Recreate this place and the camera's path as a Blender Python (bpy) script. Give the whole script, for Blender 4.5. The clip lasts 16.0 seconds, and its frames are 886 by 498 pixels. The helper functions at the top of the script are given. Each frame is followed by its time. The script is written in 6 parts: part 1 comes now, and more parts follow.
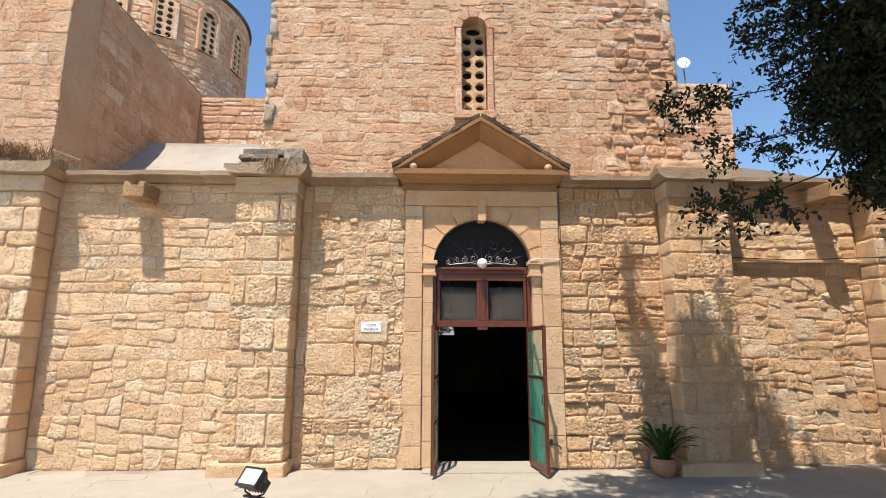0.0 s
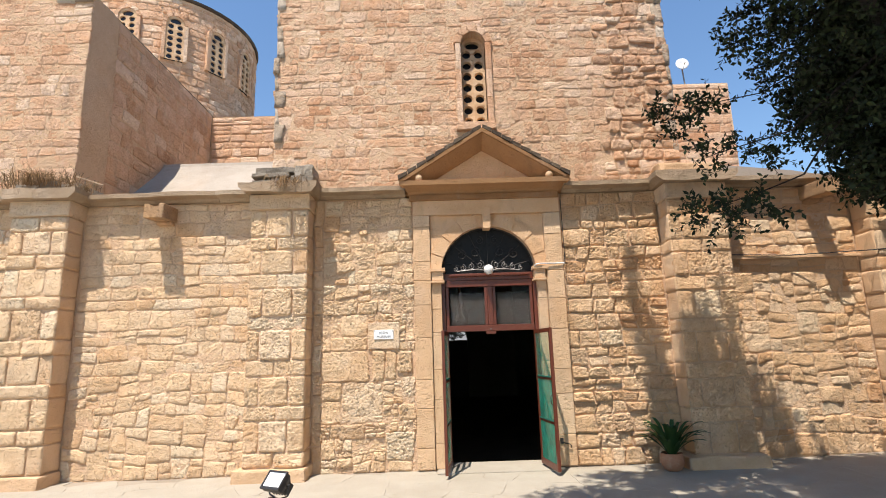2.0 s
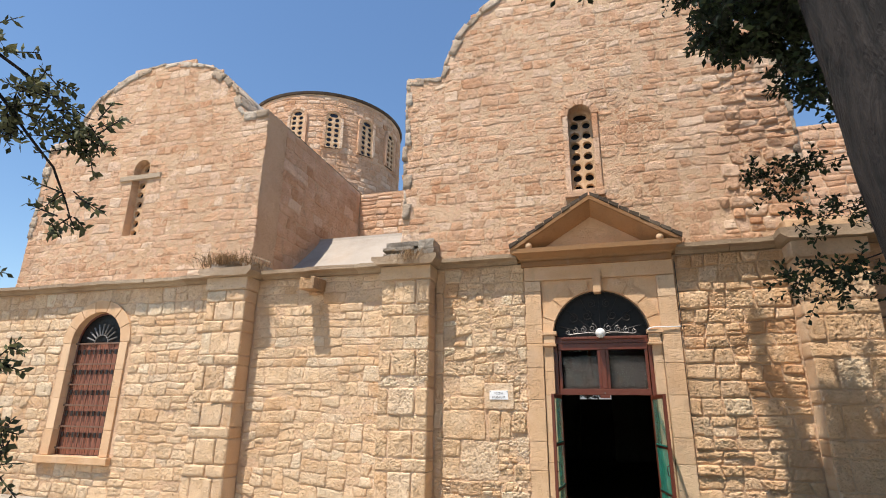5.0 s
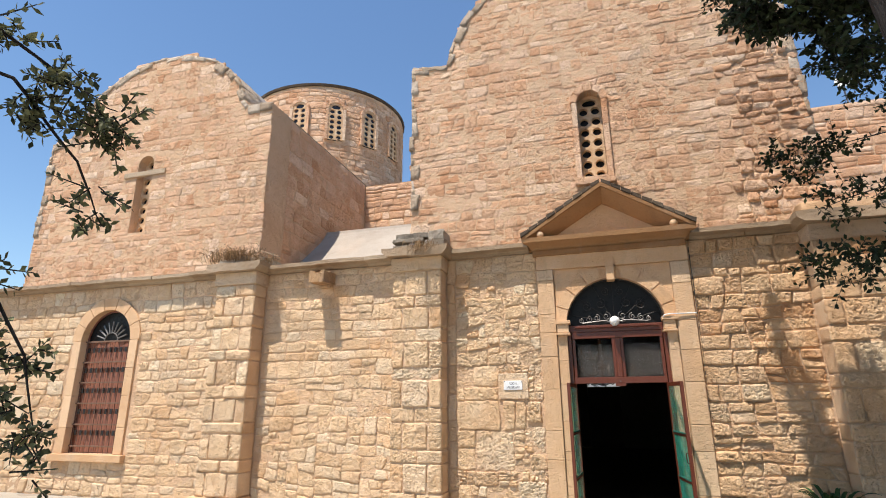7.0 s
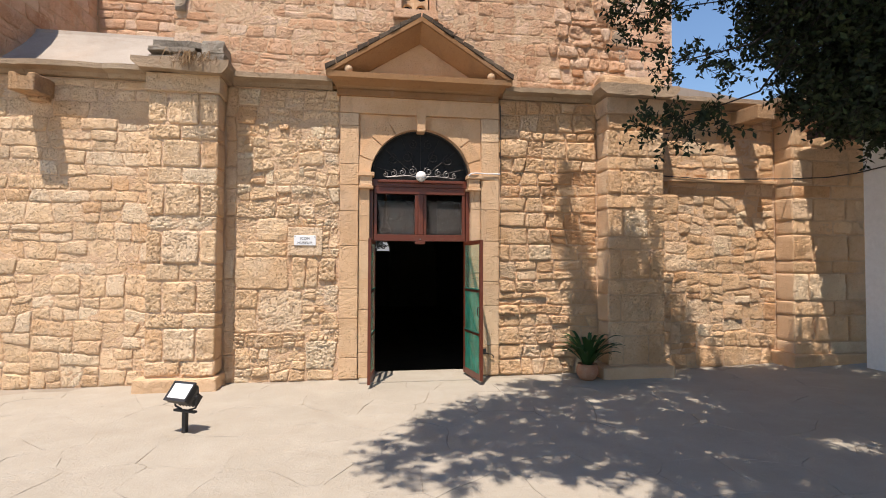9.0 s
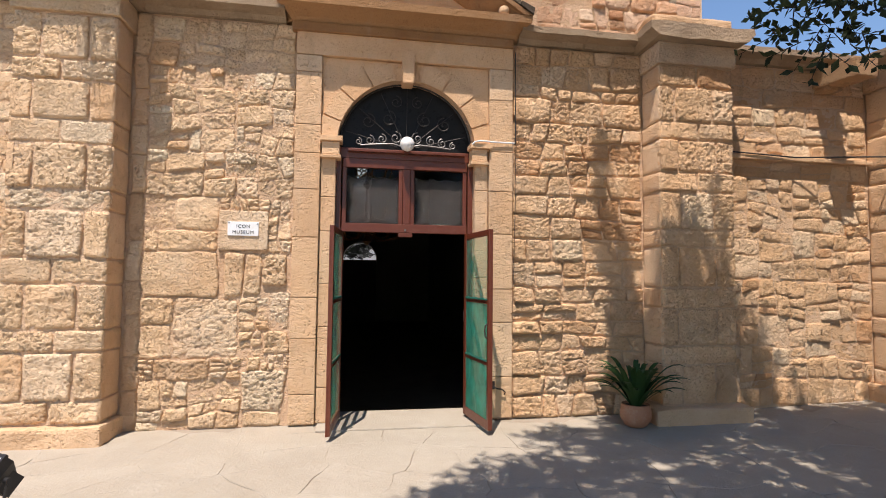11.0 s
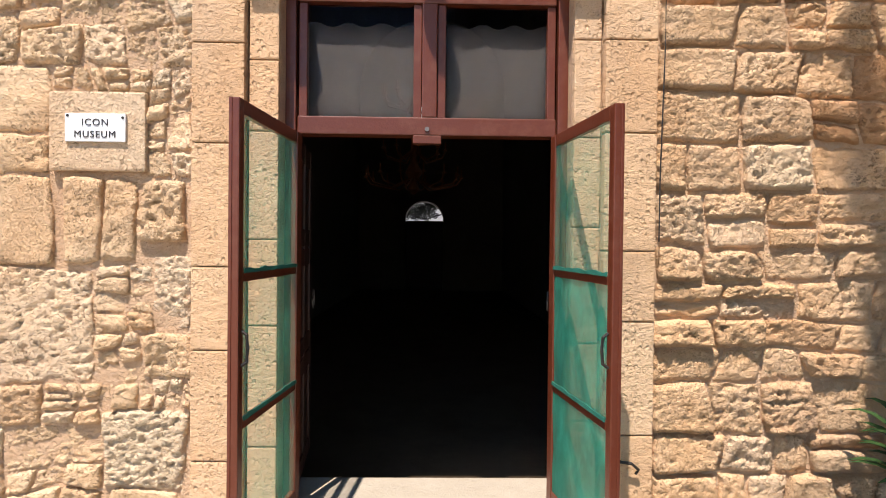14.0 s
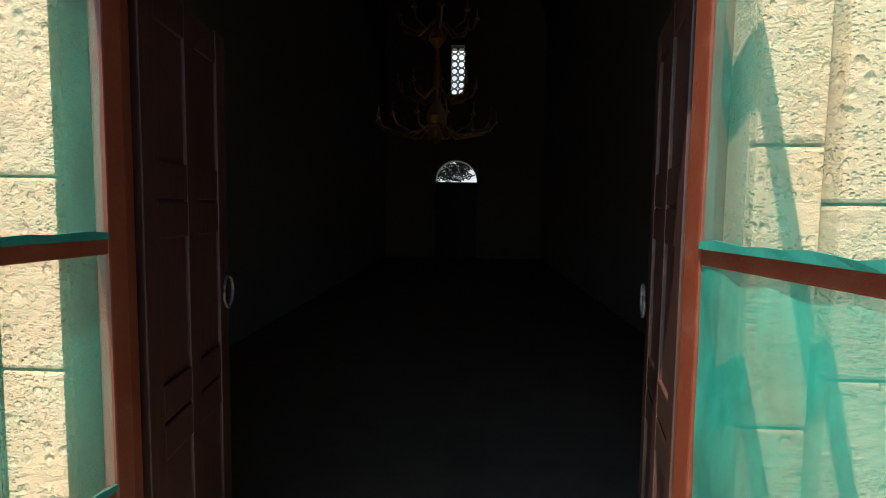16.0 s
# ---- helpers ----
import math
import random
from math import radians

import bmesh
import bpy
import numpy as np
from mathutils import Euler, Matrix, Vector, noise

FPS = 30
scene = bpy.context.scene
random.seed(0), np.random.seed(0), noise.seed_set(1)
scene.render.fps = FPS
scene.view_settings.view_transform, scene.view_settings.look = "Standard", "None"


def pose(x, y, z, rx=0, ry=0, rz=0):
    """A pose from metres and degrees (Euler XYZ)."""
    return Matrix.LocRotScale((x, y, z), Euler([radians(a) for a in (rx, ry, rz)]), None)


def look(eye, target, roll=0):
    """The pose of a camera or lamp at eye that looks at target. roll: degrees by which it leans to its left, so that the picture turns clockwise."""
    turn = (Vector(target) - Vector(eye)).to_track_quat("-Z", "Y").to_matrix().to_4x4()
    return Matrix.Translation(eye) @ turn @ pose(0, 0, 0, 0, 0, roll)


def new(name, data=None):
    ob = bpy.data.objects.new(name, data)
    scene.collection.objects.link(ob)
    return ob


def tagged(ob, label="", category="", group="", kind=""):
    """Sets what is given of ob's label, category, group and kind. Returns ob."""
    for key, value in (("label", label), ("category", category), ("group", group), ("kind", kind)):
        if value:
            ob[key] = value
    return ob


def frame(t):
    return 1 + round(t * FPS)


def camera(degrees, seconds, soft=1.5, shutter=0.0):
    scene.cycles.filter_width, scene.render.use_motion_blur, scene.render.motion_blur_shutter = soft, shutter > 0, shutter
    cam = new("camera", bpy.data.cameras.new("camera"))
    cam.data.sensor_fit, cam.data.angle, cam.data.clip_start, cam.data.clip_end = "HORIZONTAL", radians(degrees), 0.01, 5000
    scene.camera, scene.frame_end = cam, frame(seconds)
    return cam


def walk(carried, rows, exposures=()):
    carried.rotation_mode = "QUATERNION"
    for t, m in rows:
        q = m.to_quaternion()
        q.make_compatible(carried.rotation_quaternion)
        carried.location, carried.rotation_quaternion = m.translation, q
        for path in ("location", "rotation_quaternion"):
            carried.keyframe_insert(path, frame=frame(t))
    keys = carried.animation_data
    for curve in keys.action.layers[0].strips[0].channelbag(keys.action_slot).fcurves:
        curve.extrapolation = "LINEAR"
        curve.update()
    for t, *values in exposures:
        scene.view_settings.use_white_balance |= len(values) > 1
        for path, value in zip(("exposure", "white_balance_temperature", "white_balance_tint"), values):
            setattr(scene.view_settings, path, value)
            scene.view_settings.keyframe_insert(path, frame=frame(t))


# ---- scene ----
cam = camera(80.2, 16.0, 1.0)
METRES, EYE, TILT, LEAN, TURN = 9.5, 1.7, 0.0, 0.0, -1.5
ROWS = [
    (0.0, 0.0, 0.0, 0.0, -0.02, 10.57, -0.13),
    (0.5, -0.0004, -0.0073, -0.0013, 2.45, 13.85, 0.01),
    (1.0, 0.0015, -0.0189, 0.0011, 4.58, 17.14, -0.41),
    (1.5, -0.0016, -0.0307, 0.0007, 2.45, 14.61, 0.23),
    (2.0, 0.0062, -0.0306, -0.0016, 1.52, 11.19, 1.73),
    (2.5, 0.0334, -0.0414, 0.004, 7.3, 8.71, -0.45),
    (3.0, 0.0516, -0.0512, -0.0008, 10.84, 10.15, -1.58),
    (3.5, 0.0664, -0.0652, 0.0015, 13.31, 12.37, -2.18),
    (4.0, 0.0759, -0.0845, 0.0028, 14.99, 14.26, -1.94),
    (4.5, 0.0798, -0.0908, 0.0053, 16.91, 16.82, -1.22),
    (7.0, 0.0616, -0.0878, 0.0093, 18.08, 15.89, 0.42),
    (7.5, 0.0464, -0.0744, 0.0071, 16.34, 9.58, 0.39),
    (8.0, 0.0244, -0.0537, -0.001, 12.03, 8.54, -0.31),
    (8.5, 0.0043, -0.0215, -0.0035, 4.57, 4.94, -0.73),
    (9.0, -0.0042, 0.0193, -0.0037, -7.16, 1.61, -0.2),
    (9.2, -0.0026, 0.0372, -0.005, -9.7, 1.5, -0.3),
    (11.5, 0.0386, 0.2977, -0.021, -6.64, 3.4, -0.92),
    (12.0, 0.0588, 0.3504, -0.0189, -3.55, 2.51, -0.78),
    (12.5, 0.0627, 0.4033, -0.0277, -0.93, 4.29, -1.2),
    (13.0, 0.0661, 0.4527, -0.0264, -0.85, 2.65, -0.82),
    (13.5, 0.0723, 0.4997, -0.0278, 0.6, 0.1, -0.99),
    (14.0, 0.0746, 0.5479, -0.0284, 0.45, -0.62, -0.62),
    (14.5, 0.0819, 0.5932, -0.0313, 2.99, -0.2, -1.35),
    (15.0, 0.0808, 0.6348, -0.0344, 2.94, -1.64, -1.78),
    (15.5, 0.0791, 0.674, -0.0329, 2.48, -3.36, -1.76),
    (16.0, 0.0835, 0.7124, -0.0334, 4.4, -4.49, -0.75),
]
def make_path():
    turn = pose(0, 0, EYE, TILT, LEAN, TURN)
    return [(t, turn @ pose(METRES * x, METRES * y, METRES * z, 90 + pitch, roll, yaw)) for t, x, y, z, yaw, pitch, roll in ROWS]


walk(cam, make_path(), [(0.0, 0.40, 6720, 11), (2.0, 0.45, 6720, 11), (3.5, 0.24, 6700, 11), (7.0, 0.32, 6720, 11), (8.0, 0.15, 6840, 14), (9.0, 0.25, 6850, 15), (11.5, 0.35, 6880, 17), (12.5, 0.55, 6900, 17), (14.5, 0.78, 6900, 17), (16.0, 1.32, 6350, 5)])

# ---- world and sun ----
SUN_WAY = Vector((0.45, 1.0, -2.65)).normalized()
world = bpy.data.worlds.new("world")
scene.world = world
world.use_nodes = True
wn = world.node_tree
sky = wn.nodes.new("ShaderNodeTexSky")
sky.sky_type = "NISHITA"
sky.sun_disc = False
sky.sun_elevation = math.asin(-SUN_WAY.z)
sky.sun_rotation = math.atan2(-SUN_WAY.x, -SUN_WAY.y)
sky.air_density, sky.dust_density, sky.ozone_density = 1.25, 0.1, 5.0
deep_sky = wn.nodes.new("ShaderNodeHueSaturation")
deep_sky.inputs["Saturation"].default_value = 1.06
wn.links.new(sky.outputs[0], deep_sky.inputs["Color"])
wn.links.new(deep_sky.outputs[0], wn.nodes["Background"].inputs[0])
wn.nodes["Background"].inputs[1].default_value = 0.14
sun_data = bpy.data.lights.new("sun", "SUN")
sun_data.energy, sun_data.angle, sun_data.color = 5.6, radians(0.53), (1.0, 0.94, 0.86)
sun = new("sun", sun_data)
sun.matrix_world = look((-4, -9, 24), Vector((-4, -9, 24)) + SUN_WAY)


# ---- material helpers ----
def graph(name):
    m = bpy.data.materials.new(name)
    m.use_nodes = True
    nt = m.node_tree
    bsdf = nt.nodes["Principled BSDF"]
    return m, nt, bsdf


def node(nt, kind, **values):
    n = nt.nodes.new(kind)
    for key, v in values.items():
        n.inputs[key.replace("_", " ")].default_value = v
    return n


def ramp(nt, fac, stops):
    r = nt.nodes.new("ShaderNodeValToRGB")
    while len(r.color_ramp.elements) < len(stops):
        r.color_ramp.elements.new(0.5)
    for el, (p, c) in zip(r.color_ramp.elements, stops):
        el.position = p
        el.color = (*c, 1) if len(c) == 3 else c
    nt.links.new(fac, r.inputs[0])
    return r.outputs[0]


def mix(nt, fac, a, b, how="MIX"):
    n = nt.nodes.new("ShaderNodeMix")
    n.data_type, n.blend_type = "RGBA", how
    for sock, v in ((n.inputs[0], fac), (n.inputs[6], a), (n.inputs[7], b)):
        if isinstance(v, (int, float)):
            sock.default_value = v
        elif isinstance(v, tuple):
            sock.default_value = (*v, 1)
        else:
            nt.links.new(v, sock)
    return n.outputs[2]


def maths(nt, op, a, b=0.0, c=0.0):
    n = nt.nodes.new("ShaderNodeMath")
    n.operation = op
    for sock, v in zip(n.inputs, (a, b, c)):
        if isinstance(v, (int, float)):
            sock.default_value = v
        else:
            nt.links.new(v, sock)
    return n.outputs[0]


def coords(nt, scale=(1, 1, 1)):
    tc = nt.nodes.new("ShaderNodeTexCoord")
    mp = nt.nodes.new("ShaderNodeMapping")
    mp.inputs[3].default_value = scale
    nt.links.new(tc.outputs["Object"], mp.inputs[0])
    return mp.outputs[0]


def noise_of(nt, vec, scale, detail=4.0, rough=0.55, distort=0.0):
    n = node(nt, "ShaderNodeTexNoise", Scale=scale, Detail=detail, Roughness=rough, Distortion=distort)
    nt.links.new(vec, n.inputs["Vector"])
    return n.outputs[0]


def bump(nt, bsdf, height, strength, dist, chain=None):
    b = node(nt, "ShaderNodeBump", Strength=strength, Distance=dist)
    nt.links.new(height, b.inputs["Height"])
    if chain is not None:
        nt.links.new(chain, b.inputs["Normal"])
    nt.links.new(b.outputs[0], bsdf.inputs["Normal"])
    return b.outputs[0]


def stone_material(name, pale, mid, deep, pits=0.6, relief=1.0, grime=0.25, rough=0.92, even=False):
    """Weathered sandy limestone: tone by piece, blotches, grain, eroded holes and dark weather stains."""
    m, nt, bsdf = graph(name)
    vec = coords(nt)
    info = nt.nodes.new("ShaderNodeObjectInfo")
    geo = nt.nodes.new("ShaderNodeNewGeometry")
    r = maths(nt, "FRACT", maths(nt, "ADD", info.outputs["Random"], geo.outputs["Random Per Island"]))
    half = tuple(0.7 * a + 0.3 * b for a, b in zip(deep, mid))
    base = ramp(nt, r, [(0.0, half), (0.22, mid), (0.7, mid), (0.9, pale), (1.0, tuple(min(0.9, c * 1.06) for c in pale))])
    if even:
        base = ramp(nt, r, [(0.0, mid), (1.0, tuple(0.97 * c for c in mid))])
    blot = noise_of(nt, vec, 2.6, 5.0, 0.6)
    base = mix(nt, maths(nt, "MULTIPLY", ramp(nt, blot, [(0.42, (0, 0, 0)), (0.68, (1, 1, 1))]), 0.55), base, pale)
    rust = noise_of(nt, vec, 1.1, 4.0, 0.6, 0.4)
    base = mix(nt, maths(nt, "MULTIPLY", ramp(nt, rust, [(0.52, (0, 0, 0)), (0.7, (1, 1, 1))]), 0.4), base, deep)
    grain = noise_of(nt, vec, 55.0, 6.0, 0.7)
    base = mix(nt, 0.2, base, ramp(nt, grain, [(0.25, (0.52, 0.43, 0.34)), (0.7, (1, 1, 1))]), "MULTIPLY")
    stain = noise_of(nt, coords(nt, (1.6, 1.6, 0.7)), 1.7, 7.0, 0.68, 0.6)
    base = mix(nt, maths(nt, "MULTIPLY", ramp(nt, stain, [(0.56, (0, 0, 0)), (0.74, (1, 1, 1))]), grime), base, (0.20, 0.135, 0.085))
    grey = noise_of(nt, coords(nt, (1.0, 1.0, 0.8)), 0.9, 8.0, 0.66, 0.3)
    base = mix(nt, maths(nt, "MULTIPLY", ramp(nt, grey, [(0.55, (0, 0, 0)), (0.68, (1, 1, 1))]), min(0.4, grime)), base, (0.42, 0.325, 0.245))
    speck = noise_of(nt, vec, 24.0, 8.0, 0.75, 0.3)
    base = mix(nt, maths(nt, "MULTIPLY", ramp(nt, speck, [(0.55, (0, 0, 0)), (0.68, (1, 1, 1))]), 0.4), base, deep)
    base = mix(nt, maths(nt, "MULTIPLY", ramp(nt, speck, [(0.28, (1, 1, 1)), (0.42, (0, 0, 0))]), 0.4), base, pale)
    nt.links.new(base, bsdf.inputs["Base Color"])
    bsdf.inputs["Roughness"].default_value = rough
    bsdf.inputs["Specular IOR Level"].default_value = 0.2
    cell = node(nt, "ShaderNodeTexVoronoi", Scale=26.0, Randomness=1.0)
    nt.links.new(vec, cell.inputs["Vector"])
    where = noise_of(nt, vec, 4.2, 3.0, 0.6)
    hole = maths(nt, "MULTIPLY", ramp(nt, cell.outputs["Distance"], [(0.05, (0, 0, 0)), (0.35, (1, 1, 1))]),
                 1.0)
    keep = ramp(nt, where, [(0.45, (1, 1, 1)), (0.6, (0, 0, 0))])
    eroded = maths(nt, "MAXIMUM", hole, keep)
    swell = noise_of(nt, coords(nt, (1, 1, 1.8)), 11.0, 9.0, 0.72, 0.4)
    small = node(nt, "ShaderNodeTexVoronoi", Scale=70.0, Randomness=1.0)
    nt.links.new(coords(nt, (1, 1, 1.4)), small.inputs["Vector"])
    pock = maths(nt, "MAXIMUM", ramp(nt, small.outputs["Distance"], [(0.1, (0, 0, 0)), (0.4, (1, 1, 1))]), ramp(nt, noise_of(nt, vec, 7.0, 3.0, 0.6), [(0.42, (1, 1, 1)), (0.58, (0, 0, 0))]))
    zero = bump(nt, bsdf, pock, 0.8 * pits, 0.014)
    first = bump(nt, bsdf, eroded, 0.65 * pits, 0.03, zero)
    second = bump(nt, bsdf, swell, 0.8 * relief, 0.05, first)
    own = maths(nt, "FRACT", maths(nt, "MULTIPLY", r, 7.31))
    crag = noise_of(nt, coords(nt, (1, 1, 1.35)), 30.0, 5.0, 0.62, 0.8)
    rugged = maths(nt, "MULTIPLY", crag, ramp(nt, own, [(0.15, (0.15, 0.15, 0.15)), (0.6, (1, 1, 1))]))
    third = bump(nt, bsdf, rugged, 0.9 * relief, 0.024, second)
    bump(nt, bsdf, grain, 0.4, 0.008, third)
    return m


def paint_material(name, colour, worn, rough=0.5, amount=0.3, metal=0.0, scale=14.0, bumpy=0.15):
    m, nt, bsdf = graph(name)
    vec = coords(nt)
    a = noise_of(nt, vec, scale, 6.0, 0.65)
    b = noise_of(nt, vec, scale * 6, 4.0, 0.6)
    base = mix(nt, maths(nt, "MULTIPLY", ramp(nt, a, [(0.5, (0, 0, 0)), (0.72, (1, 1, 1))]), amount), colour, worn)
    base = mix(nt, 0.16, base, ramp(nt, b, [(0.3, (0.4, 0.4, 0.4)), (0.7, (1, 1, 1))]), "MULTIPLY")
    nt.links.new(base, bsdf.inputs["Base Color"])
    nt.links.new(maths(nt, "MULTIPLY_ADD", a, 0.3, rough - 0.15), bsdf.inputs["Roughness"])
    bsdf.inputs["Metallic"].default_value = metal
    bump(nt, bsdf, b, bumpy, 0.01)
    return m


def wood_material(name, light, dark, rough=0.55, grain_axis=(9, 9, 0.8)):
    m, nt, bsdf = graph(name)
    a = noise_of(nt, coords(nt, grain_axis), 7.0, 6.0, 0.6, 0.8)
    spots = noise_of(nt, coords(nt), 5.0, 5.0, 0.6)
    base = ramp(nt, a, [(0.3, dark), (0.7, light)])
    base = mix(nt, maths(nt, "MULTIPLY", ramp(nt, spots, [(0.5, (0, 0, 0)), (0.75, (1, 1, 1))]), 0.35), base, dark)
    nt.links.new(base, bsdf.inputs["Base Color"])
    bsdf.inputs["Roughness"].default_value = rough
    bump(nt, bsdf, a, 0.2, 0.01)
    return m


MORTAR = stone_material("lime_mortar", (0.82, 0.59, 0.40), (0.75, 0.505, 0.32), (0.60, 0.35, 0.195), 0.9, 1.1, 0.2)
RUBBLE = stone_material("rubble_stone", (0.90, 0.66, 0.44), (0.84, 0.545, 0.31), (0.60, 0.295, 0.13), 1.6, 1.15, 0.32)
RUBBLE_PALE = stone_material("pale_rubble_stone", (0.90, 0.69, 0.475), (0.86, 0.605, 0.37), (0.70, 0.40, 0.20), 1.5, 1.05, 0.25)
RUBBLE_UP = stone_material("upper_stone", (0.88, 0.635, 0.455), (0.77, 0.465, 0.285), (0.56, 0.265, 0.13), 1.4, 1.1, 0.32)
ASHLAR = stone_material("dressed_stone", (0.77, 0.55, 0.355), (0.715, 0.475, 0.285), (0.60, 0.355, 0.185), 1.0, 0.6, 0.3)
DRESSED = stone_material("smooth_dressed_stone", (0.75, 0.52, 0.325), (0.69, 0.445, 0.26), (0.58, 0.335, 0.17), 0.7, 0.35, 0.35)
# Stained stone; the pediment mouldings' shade is also put into its dark colours.
MOULDED = stone_material("shade_toned_stained_moulding_stone", (0.40, 0.225, 0.11), (0.32, 0.17, 0.078), (0.21, 0.10, 0.045), 0.6, 0.5, 0.5)
WEATHERED = stone_material("weathered_stone", (0.50, 0.39, 0.275), (0.39, 0.285, 0.19), (0.21, 0.145, 0.095), 0.8, 0.9, 0.5)
STAINED = stone_material("dark_stained_stone", (0.70, 0.46, 0.275), (0.60, 0.37, 0.20), (0.36, 0.20, 0.105), 1.6, 1.2, 0.75)
PAVING = stone_material("paving_stone", (0.44, 0.40, 0.335), (0.39, 0.35, 0.285), (0.335, 0.29, 0.225), 0.3, 0.5, 0.12, 0.8, True)
EARTH = stone_material("pale_earth", (0.33, 0.285, 0.23), (0.27, 0.23, 0.18), (0.20, 0.165, 0.125), 0.2, 0.6, 0.1)
RENDER_GREY = stone_material("roof_render", (0.44, 0.39, 0.34), (0.38, 0.335, 0.285), (0.28, 0.24, 0.20), 0.1, 0.3, 0.3)
PLASTER = paint_material("white_plaster", (0.78, 0.77, 0.75), (0.60, 0.58, 0.54), 0.85, 0.3, 0.0, 2.5)
GREYSTONE = stone_material("grey_lichened_stone", (0.50, 0.44, 0.36), (0.31, 0.265, 0.21), (0.10, 0.085, 0.068), 1.2, 1.2, 0.7)
LIMED = stone_material("lime_washed_coping_stone", (0.74, 0.62, 0.49), (0.60, 0.46, 0.33), (0.33, 0.25, 0.18), 1.2, 1.2, 0.5)
LICHEN = stone_material("dark_lichen_stone", (0.16, 0.125, 0.09), (0.10, 0.075, 0.055), (0.055, 0.042, 0.032), 0.7, 1.0, 0.4)
BROWN = paint_material("red_brown_paint", (0.125, 0.028, 0.012), (0.20, 0.075, 0.045), 0.36, 0.4)
SHUTTER = paint_material("faded_shutter_paint", (0.26, 0.095, 0.055), (0.34, 0.16, 0.10), 0.6, 0.4)
RUSTED = paint_material("rusted_iron", (0.20, 0.11, 0.07), (0.10, 0.06, 0.04), 0.7, 0.5, 0.2)
DARKWOOD = wood_material("dark_door_wood", (0.045, 0.018, 0.012), (0.018, 0.008, 0.006))
LEAFWOOD = wood_material("red_brown_door_wood", (0.06, 0.021, 0.013), (0.026, 0.010, 0.007), 0.45)
IRON = paint_material("black_iron", (0.03, 0.028, 0.026), (0.10, 0.07, 0.05), 0.5, 0.3, 0.4)
STEEL = paint_material("worn_steel", (0.22, 0.21, 0.20), (0.12, 0.09, 0.07), 0.5, 0.5, 0.6)
# Grey-brown tone of the nave walls, vault and far pierced slab.
INTERIOR_TONE = paint_material("dim_interior_plaster", (0.27, 0.24, 0.20), (0.18, 0.155, 0.125), 0.9, 0.5, 0.0, 1.5)
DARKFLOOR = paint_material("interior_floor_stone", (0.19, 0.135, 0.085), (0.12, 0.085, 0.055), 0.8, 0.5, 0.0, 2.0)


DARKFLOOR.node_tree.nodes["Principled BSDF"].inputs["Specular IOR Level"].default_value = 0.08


# ---- mesh helpers ----
def link_mesh(name, bm, material, parent=None, label="", smooth=False):
    me = bpy.data.meshes.new(name)
    bmesh.ops.recalc_face_normals(bm, faces=bm.faces)
    bm.to_mesh(me)
    bm.free()
    me.materials.append(material)
    if smooth:
        for p in me.polygons:
            p.use_smooth = True
    ob = new(name, me)
    if parent is not None:
        ob.parent = parent
    if label:
        ob["label"] = label
    return ob


def part(name, bm, material, parent, label="", smooth=False):
    return link_mesh(name, bm, material, parent, label, smooth)


def structure(name, bm, material, label, category, smooth=False):
    return tagged(link_mesh(name, bm, material, None, "", smooth), label, category, "", "structure")


def thing(name, at, label, category, group="", turn=0.0):
    ob = new(name)
    ob.empty_display_size = 0.1
    ob.matrix_basis = pose(*at, 0, 0, turn)
    return tagged(ob, label, category, group)


def add_box(bm, x0, x1, y0, y1, z0, z1, bevel=0.0, rough=0.0):
    vs = [bm.verts.new((x, y, z)) for z in (z0, z1) for y in (y0, y1) for x in (x0, x1)]
    fs = [bm.faces.new([vs[i] for i in f]) for f in ((0, 2, 3, 1), (4, 5, 7, 6), (0, 1, 5, 4), (2, 6, 7, 3), (0, 4, 6, 2), (1, 3, 7, 5))]
    if bevel:
        es = list({e for f in fs for e in f.edges})
        bmesh.ops.bevel(bm, geom=es, offset=bevel, segments=2, affect="EDGES", profile=0.6)
    if rough:
        for v in bm.verts:
            v.co += noise.noise_vector(v.co * 4.0) * rough
    return bm


def box(*a, **k):
    return add_box(bmesh.new(), *a, **k)


def add_prism(bm, pts, y0, y1):
    """A polygon in the x, z plane, pushed from y0 to y1."""
    a = [bm.verts.new((x, y0, z)) for x, z in pts]
    b = [bm.verts.new((x, y1, z)) for x, z in pts]
    n = len(pts)
    bm.faces.new(a)
    bm.faces.new(b[::-1])
    for i in range(n):
        j = (i + 1) % n
        bm.faces.new((a[j], a[i], b[i], b[j]))
    return bm


def prism(pts, y0, y1, bevel=0.0):
    bm = add_prism(bmesh.new(), pts, y0, y1)
    if bevel:
        bmesh.ops.bevel(bm, geom=list(bm.edges), offset=bevel, segments=2, affect="EDGES")
    return bm


def add_tube(bm, p0, p1, r0, r1=None, n=10, caps=True):
    r1 = r0 if r1 is None else r1
    p0, p1 = Vector(p0), Vector(p1)
    q = (p1 - p0).to_track_quat("Z", "Y")
    rings = []
    for p, r in ((p0, r0), (p1, r1)):
        rings.append([bm.verts.new(p + q @ Vector((r * math.cos(2 * math.pi * i / n), r * math.sin(2 * math.pi * i / n), 0))) for i in range(n)])
    for i in range(n):
        j = (i + 1) % n
        bm.faces.new((rings[0][i], rings[0][j], rings[1][j], rings[1][i]))
    if caps:
        bm.faces.new(rings[0][::-1])
        bm.faces.new(rings[1])
    return bm


